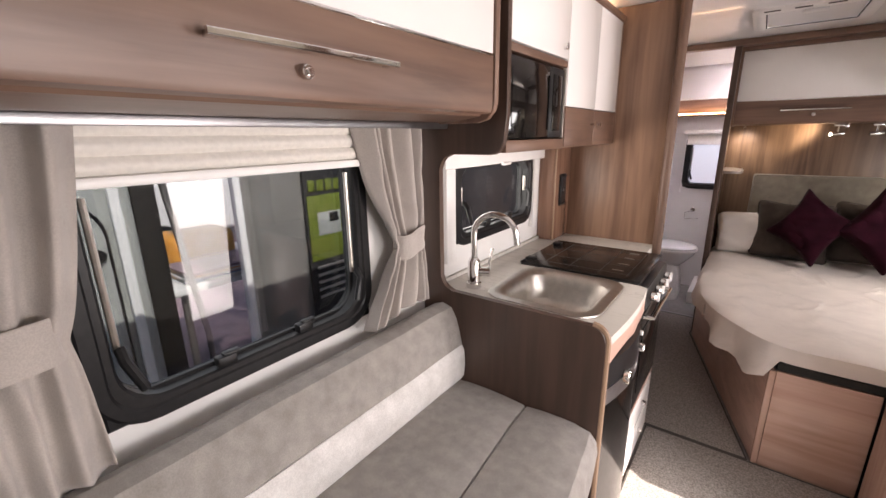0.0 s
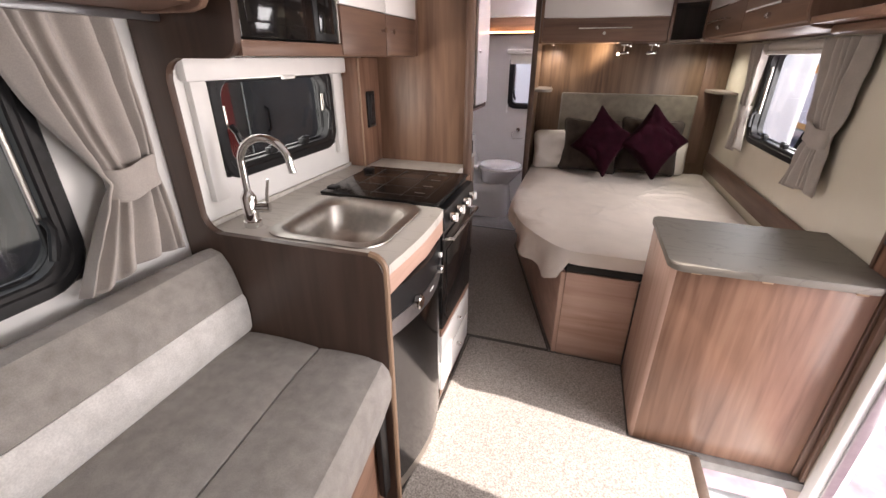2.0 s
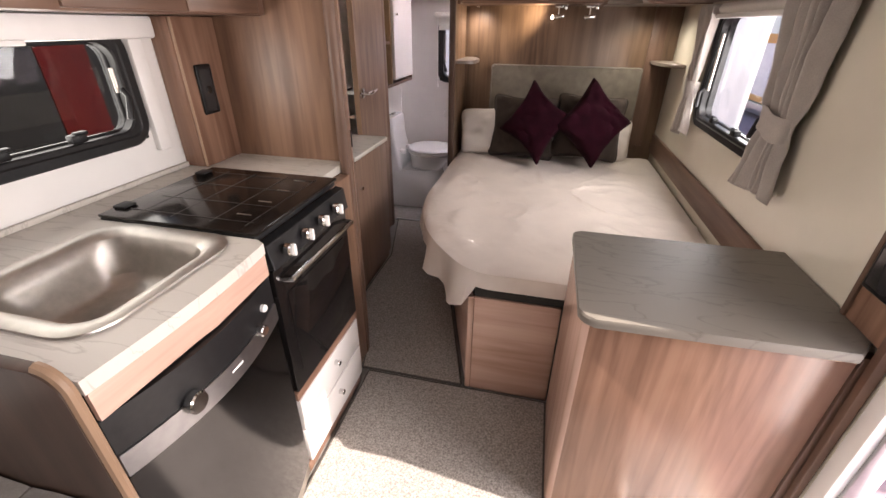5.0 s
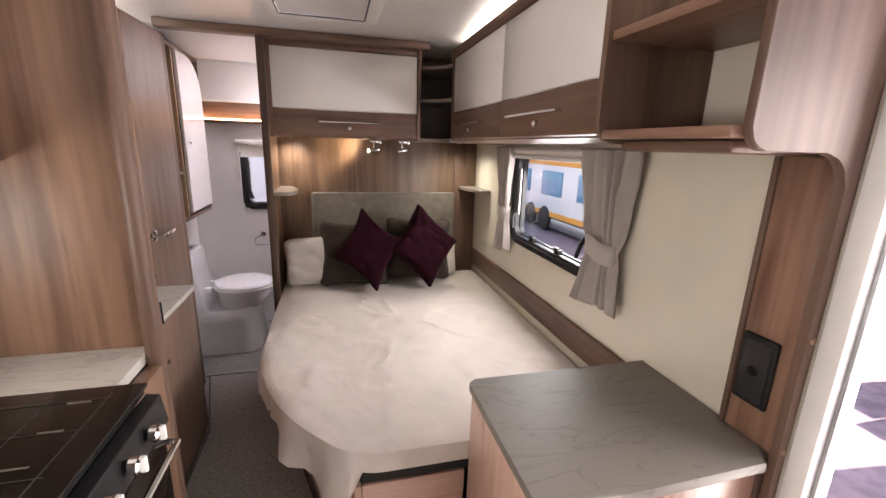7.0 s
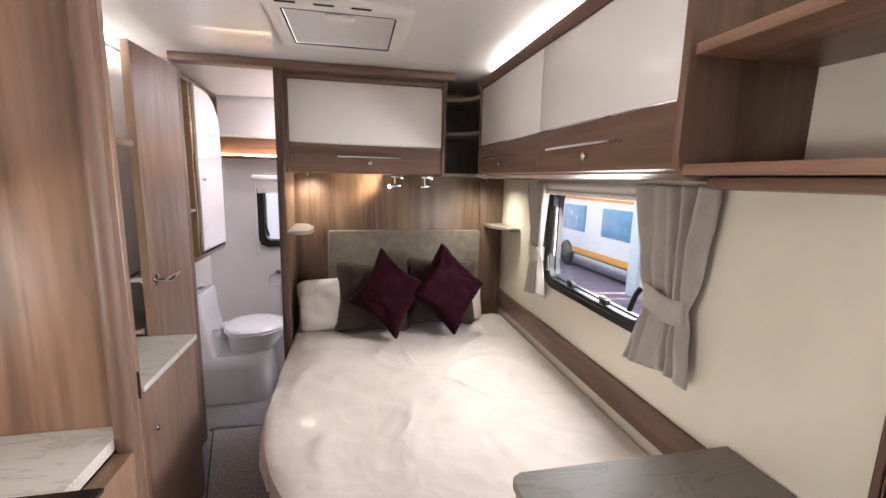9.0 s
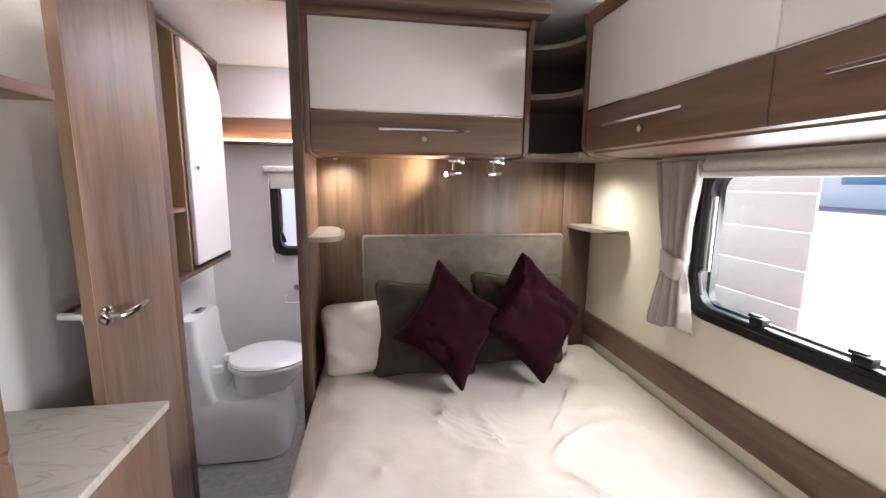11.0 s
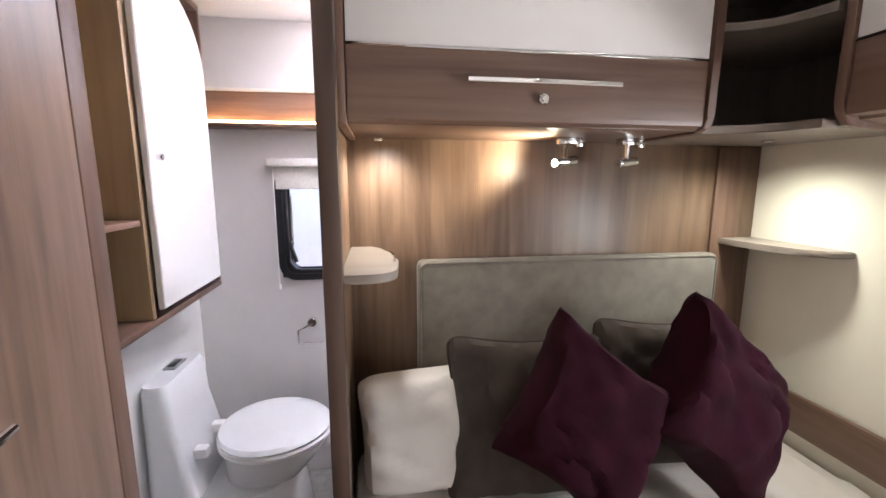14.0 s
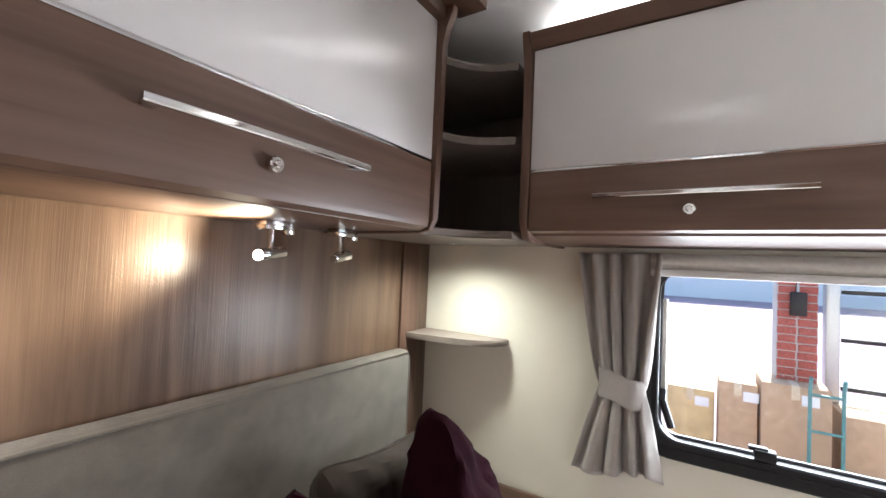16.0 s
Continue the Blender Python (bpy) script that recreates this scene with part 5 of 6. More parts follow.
dp = [(3.822, 0.978), (4.222, 0.978), (4.222, 1.66)] + [(4.222 - 0.24 * (1 - math.cos(a)) , 1.66 + 0.21 * math.sin(a)) for a in [math.pi / 2 * q / 8 for q in range(1, 9)]] + [(3.822, 1.872)]
d = part("door", prism(dp, "x", cx, cx + 0.018, 0.003), white_gloss, t, "white door with curved top corner")
part("knob", disc(cx + 0.026, 3.86, 1.38, 0.009, 0.016, "x", 14), chrome, d, "chrome knob")

t = thing("high_shelf", -0.3, 4.4, 1.52, "oak high shelf under the washroom roof", "shelf")
part("board", box(-0.70, 0.249, 4.36, END - 0.001, 1.518, 1.534, 0.003), wal_x, t)
part("fascia", box(-0.70, 0.249, 4.405, 4.425, 1.535, 1.655, 0.003), oak_x, t, "warm lit oak fascia")
part("ledge", box(-0.70, 0.249, 4.395, END - 0.001, 1.656, 1.668, 0.003), white_plastic, t)

t = thing("blind_cassette", -0.2, 4.44, 1.36, "cream roller blind cassette above the washroom window", "blind")
part("cassette", box(-0.475, 0.10, 4.405, END - 0.001, 1.372, 1.408, 0.010, 3), blind_cloth, t)
part("cloth", box(-0.445, 0.07, 4.430, 4.433, 1.285, 1.372, 0.001), blind_cloth, t)
part("cord", tube([(-0.452, 4.425, 1.372), (-0.452, 4.425, 0.89)], 0.0025, 6), white_plastic, t)
part("cord_weight", tube([(-0.452, 4.425, 0.89), (-0.452, 4.425, 0.868)], 0.007, 8), white_plastic, t)

t = thing("roll_holder", -0.33, 4.45, 0.68, "chrome toilet roll holder on the wall", "roll holder")
part("rose", disc(-0.33, 4.438, 0.715, 0.019, 0.022, "y", 20), chrome, t)
part("arm", tube([(-0.33, 4.43, 0.71), (-0.36, 4.41, 0.70), (-0.385, 4.405, 0.69), (-0.385, 4.405, 0.635), (-0.29, 4.405, 0.635), (-0.28, 4.405, 0.645)], 0.004, 8), chrome, t)

def toilet():
    t = thing("toilet", -0.55, 4.1, 0.0, "white plastic cassette toilet with closed lid", "toilet")
    sq = lambda x0, x1, y0, y1, z, r: [(*p, z) for p in rrect(x0, x1, y0, y1, r, 6)]
    part("pedestal", loft([sq(LW + 0.004, -0.315, 3.905, 4.285, 0.0, 0.10), sq(LW + 0.004, -0.31, 3.90, 4.29, 0.03, 0.11), sq(LW + 0.004, -0.33, 3.915, 4.275, 0.22, 0.12), sq(LW + 0.004, -0.345, 3.92, 4.27, 0.27, 0.12), sq(LW + 0.004, -0.37, 3.94, 4.25, 0.295, 0.11)]), ceramic, t)
    part("cistern", loft([sq(LW + 0.004, -0.60, 3.925, 4.262, 0.20, 0.02), sq(LW + 0.004, -0.64, 3.935, 4.26, 0.34, 0.03), sq(LW + 0.004, -0.685, 3.945, 4.255, 0.55, 0.03), sq(LW + 0.004, -0.69, 3.95, 4.25, 0.672, 0.03), sq(LW + 0.006, -0.70, 3.958, 4.242, 0.688, 0.03)]), ceramic, t)
    part("flush_panel", box(-0.765, -0.725, 4.085, 4.175, 0.686, 0.694, 0.003), grey_metal, t, "grey flush control panel")
    part("flush_window", box(-0.757, -0.735, 4.10, 4.16, 0.694, 0.697, 0.001), black_gloss, t)
    def oval(cx, cy, a, b, z, flat=0.0):
        return [(cx + a * math.cos(q) * (1 if math.cos(q) > 0 else 0.9), cy + b * math.sin(q), z) for q in [2 * math.pi * k / 36 for k in range(36)]]
    part("bowl", loft([oval(-0.47, 4.095, 0.12, 0.10, 0.26), oval(-0.455, 4.095, 0.15, 0.125, 0.31), oval(-0.43, 4.118, 0.19, 0.165, 0.38), oval(-0.43, 4.120, 0.2, 0.175, 0.405)]), ceramic, t)
    part("seat", loft([oval(-0.43, 4.120, 0.200, 0.178, 0.407), oval(-0.43, 4.120, 0.208, 0.186, 0.414), oval(-0.43, 4.120, 0.208, 0.186, 0.424), oval(-0.43, 4.120, 0.200, 0.178, 0.430)]), white_plastic, t)
    part("lid", loft([oval(-0.432, 4.120, 0.203, 0.181, 0.432), oval(-0.432, 4.120, 0.206, 0.184, 0.440), oval(-0.435, 4.120, 0.195, 0.172, 0.452), oval(-0.44, 4.120, 0.15, 0.13, 0.458)]), ceramic, t, "glossy white lid")
    for y in (4.02, 4.17):
        part("hinge", box(-0.66, -0.615, y - 0.018, y + 0.018, 0.405, 0.44, 0.006), white_plastic, t)
    return t
toilet()
solid("shower_curb", box(-0.24, 0.249, 3.95, 4.449, -0.003, 0.10, 0.01), white_plastic, "white moulded shower tray edge", "shower tray", "")

# ---- lights and fittings ----
def reading_lamp(name, x, y, lit, label):
    t = thing(name, x, y, 1.36, label, "lamp", group="reading lamps over the bed")
    part("mount", box(x - 0.024, x + 0.024, y - 0.018, y + 0.018, 1.412, 1.430, 0.003), chrome, t)
    part("switch", box(x + 0.026, x + 0.045, y - 0.010, y + 0.010, 1.405, 1.430, 0.004), chrome, t)
    part("arm", tube([(x, y, 1.412), (x, y, 1.372)], 0.006, 10), chrome, t)
    part("head", tube([(x - 0.030, y - 0.012, 1.365), (x - 0.026, y - 0.011, 1.366), (x + 0.030, y + 0.006, 1.372), (x + 0.034, y + 0.007, 1.372)], 0.011, 14, radii=[0.010, 0.012, 0.012, 0.008]), chrome, t, "small chrome lamp head")
    part("lens", tube([(x - 0.031, y - 0.0125, 1.365), (x - 0.034, y - 0.0135, 1.365)], 0.009, 12), lens_glow if lit else pane_clear, t, "lamp lens, lit" if lit else "lamp lens, unlit")
    return t


reading_lamp("reading_lamp", 0.445, 3.685, True, "small chrome reading lamp, lit, under the bed locker")
reading_lamp("reading_lamp", 0.617, 3.685, False, "small chrome reading lamp, unlit, under the bed locker")
lamp("reading_beam", "SPOT", 4.2, look((0.405, 3.655, 1.364), (0.025, 3.762, 1.51)), (1, 0.86, 0.62), 0.028, None, 130, 0.6)


def downlight(name, x, y, z, power, label, colour=(1, 0.96, 0.89)):
    t = thing(name, x, y, z, label, "lamp", group="downlights")
    part("rim", tube([(x, y, z), (x, y, z - 0.004), (x, y, z - 0.005)], 0.01, 20, radii=[0.014, 0.014, 0.011]), chrome, t)
    part("lens", disc(x, y, z - 0.0055, 0.009, 0.001, "z", 20, bevel=0.0003), white_plastic, t, "small lamp lens")
    lamp(name + "_beam", "SPOT", power, look((x, y, z - 0.012), (x, y, 0)), colour, 0.03, None, 160, 1.0)
    return t


downlight("downlight", -0.03, 3.725, 1.424, 2.4, "round downlight, lit, under the bed locker")
downlight("downlight", 0.95, 3.60, 1.424, 3.9, "round downlight, lit, under the corner shelf", (1, 1, 0.88))


def led_strip(name, x, y0, y1, z, mat, label):
    t = thing(name, x, (y0 + y1) / 2, z, label, "light strip")
    part("channel", box(x - 0.012, x + 0.012, y0, y1, z, z + 0.006, 0.001), grey_metal, t)
    part("diffuser", box(x - 0.009, x + 0.009, y0 + 0.002, y1 - 0.002, z + 0.006, z + 0.011, 0.002), mat, t, "lit diffuser")
    return t


led_strip("led_strip", 0.90, 1.70, 3.30, 1.882, frost, "lit strip on top of the bedroom locker")
led_strip("led_strip", -0.72, 2.66, 3.45, 1.90, frost, "lit strip high above the bedside cabinet")
led_strip("led_strip", -0.56, 1.17, 2.22, 1.889, frost_warm, "lit strip on top of the kitchen cupboard")
t = thing("led_strip", -0.2, 4.437, 1.56, "warm lit strip behind the washroom shelf", "light strip")
part("diffuser", box(-0.69, 0.24, 4.380, 4.392, 1.536, 1.544, 0.002), frost_warm, t, "lit diffuser")

def ring_z(x0, x1, y0, y1, z, w):
    """A thin rectangular line lying level."""
    bm = box(x0, x1, y0, y0 + w, z, z + 0.004, 0.0005)
    box(x0, x1, y1 - w, y1, z, z + 0.004, 0.0005, bm=bm)
    box(x0, x0 + w, y0 + w, y1 - w, z, z + 0.004, 0.0005, bm=bm)
    return box(x1 - w, x1, y0 + w, y1 - w, z, z + 0.004, 0.0005, bm=bm)


t = thing("roof_hatch", 0.185, 2.905, 1.90, "white roof hatch with translucent pane", "roof hatch")
at = lambda x0, x1, y0, y1, z, r: [(*p, z) for p in rrect(x0, x1, y0, y1, r, 6)]
part("frame", loft([at(-0.045, 0.415, 2.675, 3.135, 1.929, 0.03), at(-0.045, 0.415, 2.675, 3.135, 1.918, 0.03), at(-0.035, 0.405, 2.685, 3.125, 1.912, 0.03), at(0.0, 0.37, 2.72, 3.09, 1.908, 0.02), at(0.01, 0.36, 2.73, 3.08, 1.912, 0.015), at(0.01, 0.36, 2.73, 3.08, 1.95, 0.015)], (False, False)), white_plastic, t)
part("gap_line", ring_z(0.008, 0.362, 2.728, 3.082, 1.9105, 0.006), dark_gap, t, "thin dark gap")
part("blind_sheet", prism(rrect(0.014, 0.356, 2.734, 3.076, 0.01), "z", 1.916, 1.919, 0), material("hatch_blind", (0.74, 0.73, 0.73), 0.5, noise_scale=6, vary=0.05), t, "closed white hatch blind")
part("handle", box(0.14, 0.23, 2.74, 2.765, 1.898, 1.912, 0.006), white_plastic, t, "moulded handle")
part("hinge_slot", box(0.0, 0.06, 2.681, 2.685, 1.9095, 1.914, 0.0005), dark_gap, t)
part("hinge_slot", box(0.11, 0.17, 2.681, 2.685, 1.9095, 1.914, 0.0005), dark_gap, t)
part("hinge_slot", box(0.22, 0.28, 2.681, 2.685, 1.9095, 1.914, 0.0005), dark_gap, t)

t = thing("ceiling_light", 0.11, 4.1, 1.92, "white washroom ceiling light, lit", "ceiling light")
part("frame", box(0.0, 0.22, 3.92, 4.28, 1.918, CEIL - 0.001, 0.004), white_plastic, t)
part("diffuser", box(0.012, 0.208, 3.932, 4.268, 1.912, 1.9175, 0.002), frost_cool, t, "lit diffuser")

# ---- outside ----
paving = material("block_paving", (0.35, 0.25, 0.285), 0.85, noise_scale=7, vary=0.35, bump=0.4, bump_scale=60)
body_white = material("vehicle_white", (0.75, 0.76, 0.76), 0.25, noise_scale=3, vary=0.05, coat=0.3)
body_grey = material("vehicle_grey", (0.34, 0.36, 0.345), 0.3, noise_scale=3, vary=0.08, coat=0.3)
orange = material("orange_panel", (0.75, 0.33, 0.05), 0.5, noise_scale=6, vary=0.15)
tint_blue = material("blue_tinted_window", (0.12, 0.30, 0.46), 0.08, noise_scale=6, vary=0.2)
brick_red = material("red_brick", (0.36, 0.085, 0.06), 0.85, noise_scale=40, vary=0.35, bump=0.4, bump_scale=200)
cardboard = material("cardboard", (0.50, 0.335, 0.20), 0.85, noise_scale=14, vary=0.15)
mortar = material("mortar", (0.45, 0.42, 0.38), 0.95, noise_scale=60, vary=0.2)
solid("ground", box(-400, 400, -400, 400, -0.62, -0.55, 0), paving, "mauve block paving outside", "ground")


def road_caravan(name, x, y0, y1, side, mat, label, wheels=True):
    """A parked caravan whose near side wall stands at x."""
    t = thing(name, x, (y0 + y1) / 2, -0.55, label, "caravan")
    lo, hi = min(x, x + side * 2.2), max(x, x + side * 2.2)
    part("body", box(lo, hi, y0, y1, -0.2, 2.2, 0.12, 4), mat, t)
    part("skirt", box(lo + 0.02, hi - 0.02, y0 + 0.05, y1 - 0.05, -0.45, -0.21, 0.02), grey_metal, t)
    for yw in (y0 + (y1 - y0) * 0.45, y0 + (y1 - y0) * 0.58):
        part("wheel", disc(x + side * 0.06, yw, -0.25, 0.30, 0.18, "x", 24, bevel=0.03), black_plastic, t)
    return t


# white caravan seen from the bed window
t = road_caravan("parked_caravan", 5.2, 7.75, 13.5, 1, body_white, "white parked caravan with blue-tinted windows and orange stripes")
for y in (8.0, 9.6, 11.2):
    part("window", box(5.17, 5.22, y, y + 0.95, 0.32, 0.90, 0.02), tint_blue, t, "blue-tinted window")
part("stripe", box(5.192, 5.21, 7.9, 13.3, 1.03, 1.22, 0.003), orange, t, "orange stripe")
part("stripe", box(5.192, 5.21, 7.9, 13.3, -0.18, -0.05, 0.003), orange, t, "orange stripe")
# pale sectional door and post next to it
pale_panel = material("pale_door_panel", (0.66, 0.60, 0.50), 0.5, noise_scale=4, vary=0.06)
t = thing("sectional_door", 5.0, 6.8, -0.55, "pale tan sectional door across the yard", "garage door")
for i in range(5):
    part("panel", box(5.0, 5.05, 5.9, 7.38, -0.55 + 0.45 * i, -0.115 + 0.45 * i, 0.008), pale_panel, t)
t = thing("gate_post", 5.0, 7.6, -0.55, "pale blue-grey square gate post", "post")
part("shaft", box(4.95, 5.12, 7.42, 7.70, -0.55, 2.2, 0.02), material("pale_blue_paint", (0.55, 0.66, 0.70), 0.4, noise_scale=5, vary=0.08), t)
part("cap", box(4.93, 5.14, 7.40, 7.72, 2.2, 2.26, 0.015), body_white, t)
# workshop building far across the yard
t = thing("workshop_building", 40, 6, -0.55, "white workshop building with pale blue windows", "building")
part("wall", box(40, 50, -22, 34, -0.55, 6.4, 0.02), body_white, t)
part("roof", prism([(-22.4, 6.4), (34.4, 6.4), (34.4, 6.7), (6.0, 8.6), (-22.4, 6.7)], "x", 39.6, 50.4, 0.02), grey_metal, t)
for i in range(9):
    w = part("window", box(39.9, 40.05, -19.5 + 6.0 * i, -15.9 + 6.0 * i, 1.4, 4.4, 0.02), tint_blue, t, "pale blue window")
    part("window_frame", ring_frame("x", 39.97, 39.86, -19.7 + 6.0 * i, -15.7 + 6.0 * i, 1.2, 4.6, 0.18, 0.2), body_white, w)
# shutter door with bars
t = thing("shutter_door", 5.3, 0.6, -0.55, "glazed workshop door with dark bars", "garage door")
for i in range(6):
    p = part("pane", box(5.31, 5.318, -1.2, 1.90, -0.55 + 0.45 * i, -0.13 + 0.45 * i, 0.002), pane_clear, t, "clear glazed pane")
    p.visible_shadow = False
for i in range(1, 6):
    part("bar", box(5.285, 5.30, -1.2, 1.90, -0.565 + 0.45 * i, -0.535 + 0.45 * i + 0.01, 0.003), black_plastic, t, "dark rail")
part("post", box(5.22, 5.36, 1.92, 2.02, -0.55, 2.4, 0.006), grey_metal, t, "grey door post")
# brick pillar
t = thing("brick_pillar", 5.13, 2.26, -0.55, "red brick pillar with a black meter box", "pillar")
part("mortar_core", box(5.012, 5.30, 2.112, 2.408, -0.55, 2.6, 0), mortar, t)
part("meter_box", box(4.93, 4.995, 2.20, 2.32, 1.02, 1.24, 0.012), black_plastic, t, "black meter box")
part("conduit", tube([(4.985, 2.26, 1.24), (4.985, 2.26, 2.4)], 0.012, 8), grey_metal, t)
b0 = box(-0.05, 0.05, -0.0715, 0.0715, -0.0325, 0.0325, 0.004, 1)
brick_me = bpy.data.meshes.new("brick")
bmesh.ops.recalc_face_normals(b0, faces=b0.faces[:])
bmesh.ops.scale(b0, vec=(SCALE, SCALE, SCALE), verts=b0.verts[:])
b0.to_mesh(brick_me)
b0.free()
brick_me.materials.append(brick_red)
for row in range(38):
    for k in range(2):
        ob = new("brick", brick_me)
        ob.parent = t
        ob.location = (Vector((5.05, 2.26 + (k - 0.5) * 0.151, -0.49 + 0.076 * row)) - BASE[t]) * SCALE
        ob.scale = (1, 0.98 if (row + k) % 2 else 0.9, 1)
# cartons and the trolley
tape_mat = material("packing_tape", (0.62, 0.5, 0.33), 0.3, noise_scale=20, vary=0.1)
yellow_ply = material("pale_plywood", (0.62, 0.45, 0.22), 0.7, noise_scale=12, vary=0.15)
for x, y0, y1, top, mat, label in ((4.8, 2.56, 2.86, 0.36, cardboard, "brown cardboard carton standing on the paving"), (4.75, 2.06, 2.54, 0.42, cardboard, "large brown cardboard carton beside the brick pillar"), (4.8, 1.42, 1.98, 0.22, cardboard, "wide brown cardboard carton near the workshop door"), (4.9, 2.89, 3.30, 0.22, yellow_ply, "pale plywood crate standing on the paving")):
    t = thing("carton", x + 0.25, (y0 + y1) / 2, -0.55, label, "box", group="boxes in the yard")
    part("body", box(x, x + 0.5, y0, y1, -0.55, top, 0.012), mat, t)
    ym = (y0 + y1) / 2
    part("tape", box(x - 0.002, x + 0.502, ym - 0.03, ym + 0.03, top - 0.12, top + 0.002, 0.001), tape_mat, t, "strip of packing tape")
    part("shipping_label", box(x - 0.003, x + 0.001, ym - 0.16, ym - 0.04, top - 0.16, top - 0.07, 0.001), body_white, t, "white shipping label")
t = thing("hand_trolley", 4.6, 2.12, -0.55, "green-grey metal sack trolley", "trolley")
tg = material("green_paint", (0.10, 0.26, 0.24), 0.4, noise_scale=30, vary=0.2)
for y in (2.02, 2.23):
    part("upright", tube([(4.62, y, -0.4), (4.60, y, 0.45), (4.56, y, 0.55)], 0.014, 8), tg, t)
    part("wheel", disc(4.64, y, -0.42, 0.13, 0.05, "y", 20), black_plastic, t)
for z in (-0.2, 0.1, 0.4):
    part("cross_bar", tube([(4.605, 2.02, z), (4.605, 2.23, z)], 0.012, 8), tg, t)

# unseen awning, added to block the sun from the bedroom window
t = thing("added_awning", 1.8, 2.85, 2.1, "unseen awning added to keep the sun off the bedroom window", "awning")
part("canvas", prism([(RW + 0.06, 2.20), (2.45, 2.08), (2.45, 2.085), (RW + 0.06, 2.206)], "y", 1.98, 3.75, 0), blind_cloth, t)
part("cassette", box(RW + 0.046, RW + 0.12, 1.96, 3.77, 2.15, 2.24, 0.02, 3), white_plastic, t)
part("front_bar", box(2.43, 2.47, 1.98, 3.75, 2.06, 2.10, 0.008), white_plastic, t)
for y in (2.0, 3.73):
    part("arm", tube([(RW + 0.06, y, 1.75), (2.44, y, 2.07)], 0.014, 8), grey_metal, t)

# motorhome beside the lounge window, close by
t = thing("parked_motorhome", -2.1, 0.2, -0.55, "grey-white motorhome parked alongside with its door", "motorhome")
part("body", box(-4.3, -2.1, -1.6, 0.755, -0.3, 2.4, 0.04, 3), body_grey, t)
dr = part("door", prism(rrect(0.02, 0.625, -0.1, 1.15, 0.16), "x", -2.105, -2.085, 0.004), body_grey, t)
part("door_seal", ring_frame("x", -2.10, -2.080, 0.01, 0.635, -0.11, 1.16, 0.012, 0.16), black_plastic, t, "black door seal")
part("lock", disc(-2.078, 0.585, 0.92, 0.028, 0.02, "x", 20), black_plastic, dr, "round black lock")
part("trim_bar", box(-2.10, -2.07, 0.66, 0.70, -0.2, 2.2, 0.006), body_white, t, "pale corner trim")
for y in (-1.2, 0.2):
    part("wheel", disc(-2.16, y, -0.27, 0.28, 0.16, "x", 24, bevel=0.03), black_plastic, t)
t = thing("display_stand", -2.15, 0.81, -0.55, "dark panelled display stand on the paving", "stand")
part("panel", box(-2.2, -2.15, 0.762, 0.86, -0.55, 2.1, 0.004), black_plastic, t)
part("frame_rail", tube([(-2.12, 0.87, 1.3), (-2.12, 0.93, 0.75), (-2.12, 0.97, 0.4), (-2.12, 0.98, -0.5)], 0.016, 8), steel, t, "bent steel rail")
t = thing("grey_partition", -2.12, 1.7, -0.55, "tall grey panel with white edge post", "partition")
part("sheet", box(-2.16, -2.14, 1.22, 2.3, -0.55, 2.4, 0.003), material("grey_panel", (0.20, 0.195, 0.185), 0.5, noise_scale=4, vary=0.2), t)
part("post", box(-2.14, -2.09, 1.195, 1.235, -0.55, 2.3, 0.006), body_white, t, "white edge post")
t = thing("banner", -2.11, 1.79, -0.55, "black and lime roll-up banner with a vehicle picture", "banner")
part("sheet", box(-2.125, -2.115, 1.63, 1.96, -0.5, 1.6, 0.001), material("banner_black", (0.02, 0.02, 0.02), 0.5, noise_scale=20, vary=0.2), t)
lime = material("banner_lime", (0.13, 0.165, 0.022), 0.5, noise_scale=10, vary=0.1)
part("lime_panel", box(-2.114, -2.110, 1.645, 1.94, 0.62, 1.04, 0.001), lime, t, "lime printed panel")
for i in range(4):
    part("title_bar", box(-2.114, -2.110, 1.66 + 0.065 * i, 1.71 + 0.065 * i, 1.065, 1.135, 0.001), lime, t, "lime lettering bar")
part("picture", box(-2.110, -2.106, 1.71, 1.89, 0.78, 0.93, 0.0015), body_grey, t, "pale vehicle picture")
part("picture_window", box(-2.106, -2.104, 1.80, 1.87, 0.86, 0.92, 0.005), black_plastic, t)
for i in range(5):
    part("text_line", box(-2.114, -2.111, 1.68, 1.90, 0.56 - 0.05 * i, 0.58 - 0.05 * i, 0.001), mortar, t)
t = thing("display_table", -3.2, 1.5, -0.55, "white table with brochures and an orange cover", "table")
part("tabletop", box(-3.7, -2.75, 1.05, 2.2, 0.42, 0.46, 0.005), body_white, t)
for x in (-3.6, -2.85):
    for y in (1.15, 2.1):
        part("leg", box(x - 0.02, x + 0.02, y - 0.02, y + 0.02, -0.55, 0.42, 0.003), steel, t)
t = thing("brochure_stack", -3.0, 1.35, 0.46, "stack of printed brochures on the table", "brochures")
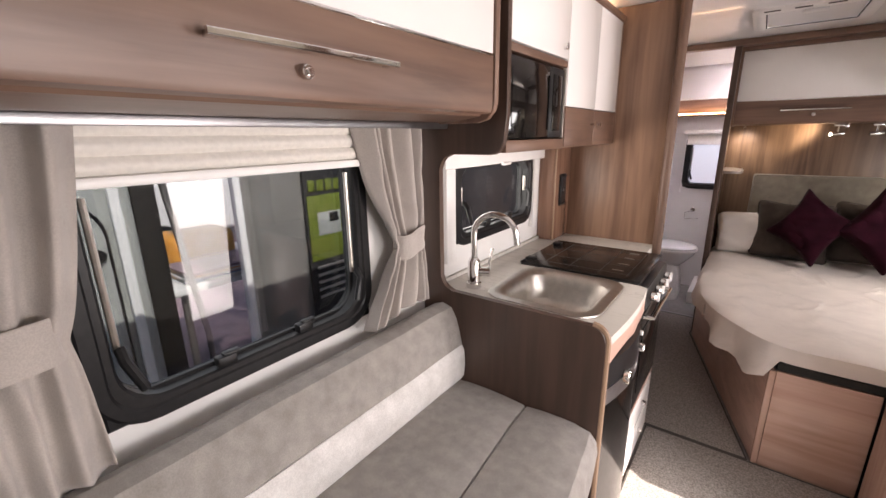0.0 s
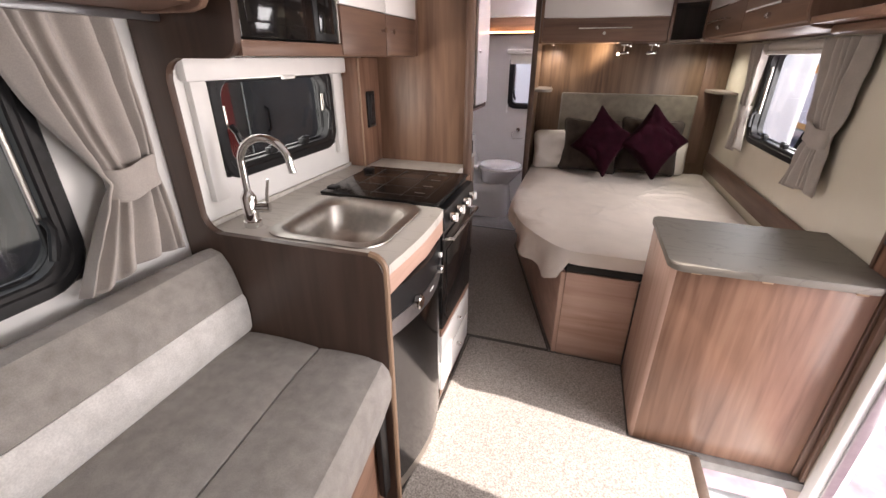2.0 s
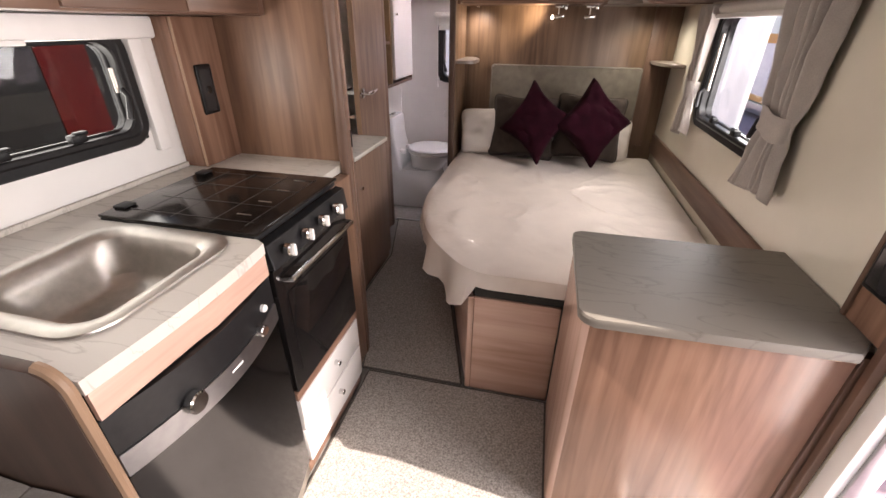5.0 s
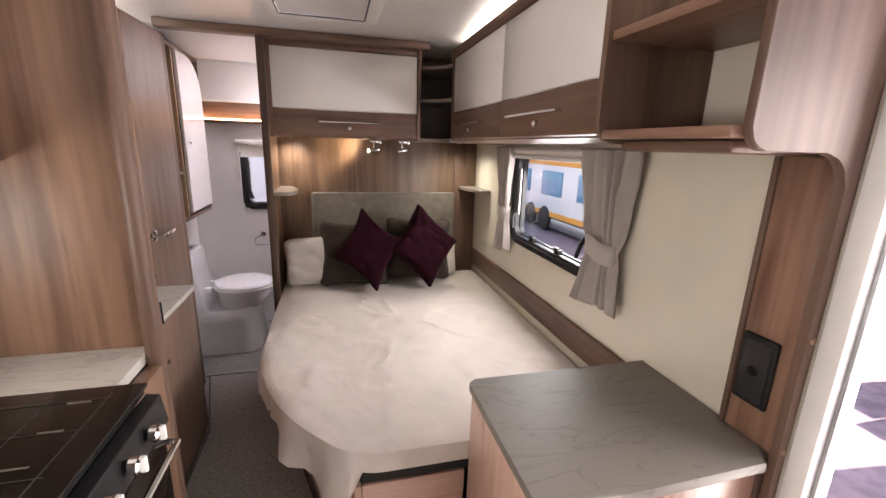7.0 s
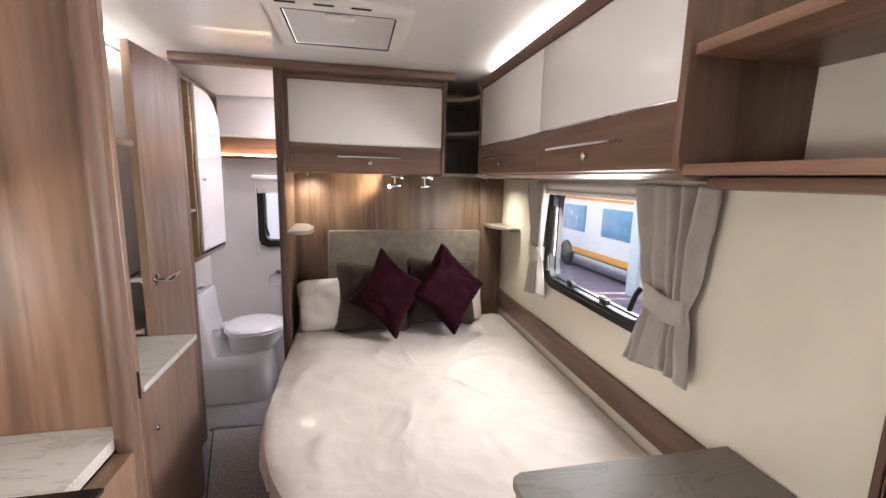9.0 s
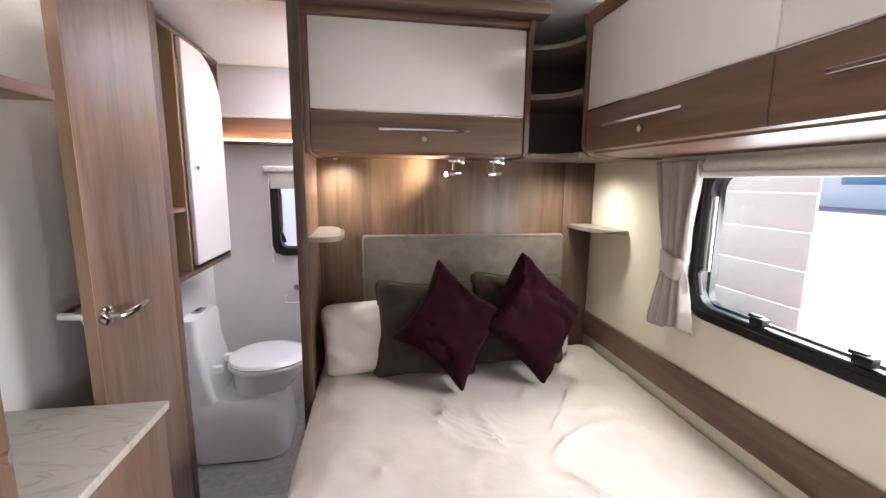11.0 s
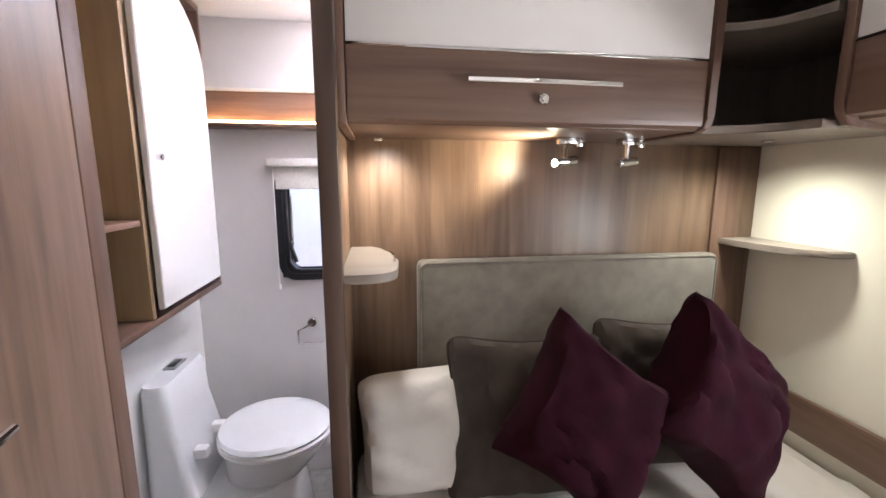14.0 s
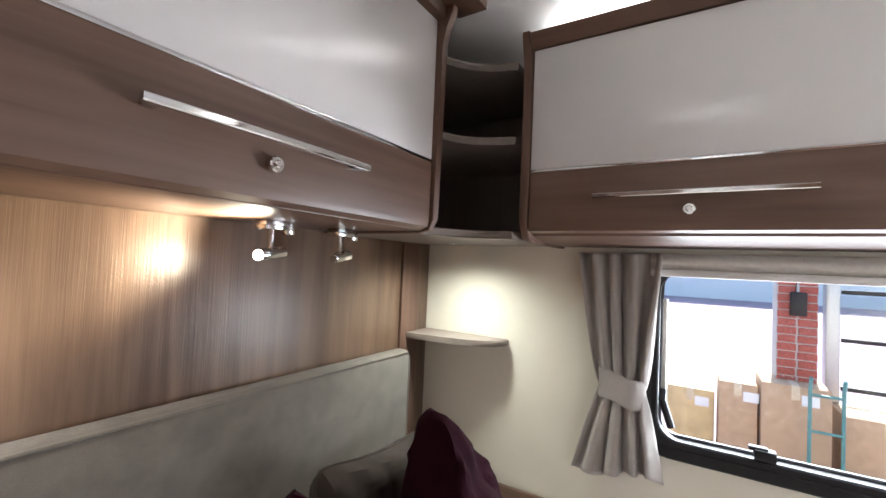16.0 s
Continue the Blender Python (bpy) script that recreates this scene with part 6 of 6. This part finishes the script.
for i in range(7):
    part("brochure", box(-3.10 + 0.03 * (i % 3), -2.80 + 0.012 * i, 1.15 + 0.05 * (i % 3), 1.55 + 0.03 * i, 0.461 + 0.014 * i, 0.473 + 0.014 * i, 0.001), [body_white, tint_blue, paving, body_white, orange, body_white, paving][i], t)
t = thing("orange_cover", -3.4, 1.5, 0.46, "orange folded cover on the table", "cover")
part("cloth", box(-3.62, -3.25, 1.25, 1.75, 0.461, 0.70, 0.07, 4), orange, t)
road_caravan("parked_caravan", -7.5, -2.0, 6.0, -1, body_white, "white parked caravan in full sun across the yard")
# dark van behind the kitchen window
t = thing("parked_van", -2.6, 4.0, -0.55, "dark van with a red panel beside the kitchen window", "van")
part("body", box(-4.4, -2.6, 2.35, 7.0, -0.25, 2.3, 0.15, 4), material("van_dark", (0.035, 0.032, 0.03), 0.3, noise_scale=4, vary=0.3, coat=0.4), t)
# pale strip paints a thin upright highlight on the van's side
part("door_seam", box(-2.602, -2.588, 3.445, 3.458, -0.1, 2.1, 0.002), body_grey, t, "pale strip painted as a thin upright highlight")
part("red_panel", box(-2.602, -2.590, 2.98, 3.30, -0.1, 2.1, 0.004), material("van_red", (0.13, 0.012, 0.010), 0.3, noise_scale=4, vary=0.2), t, "red panel")
part("grey_panel", box(-2.602, -2.590, 3.47, 4.6, -0.1, 2.1, 0.004), material("van_grey", (0.03, 0.031, 0.033), 0.35, noise_scale=4, vary=0.15), t, "grey panel")
part("grab_handle", tube([(-2.59, 3.69, 0.92), (-2.55, 3.69, 0.90), (-2.55, 3.69, 0.72), (-2.59, 3.69, 0.70)], 0.012, 8), black_plastic, t, "black grab handle")
for y in (3.2, 6.0):
    part("wheel", disc(-2.66, y, -0.25, 0.3, 0.16, "x", 24, bevel=0.03), black_plastic, t)
# added white body that makes the washroom window's view bright
t = thing("parked_caravan", 0.0, 8.0, -0.55, "white caravan added to brighten the view through the washroom window", "caravan")
part("body", box(-3.5, 3.0, 7.2, 9.4, -0.2, 2.2, 0.12, 4), body_white, t)
part("skirt", box(-3.4, 2.9, 7.25, 9.3, -0.45, -0.21, 0.02), grey_metal, t)
for x in (-0.9, 0.1):
    part("wheel", disc(x, 7.3, -0.25, 0.30, 0.18, "y", 24, bevel=0.03), black_plastic, t)
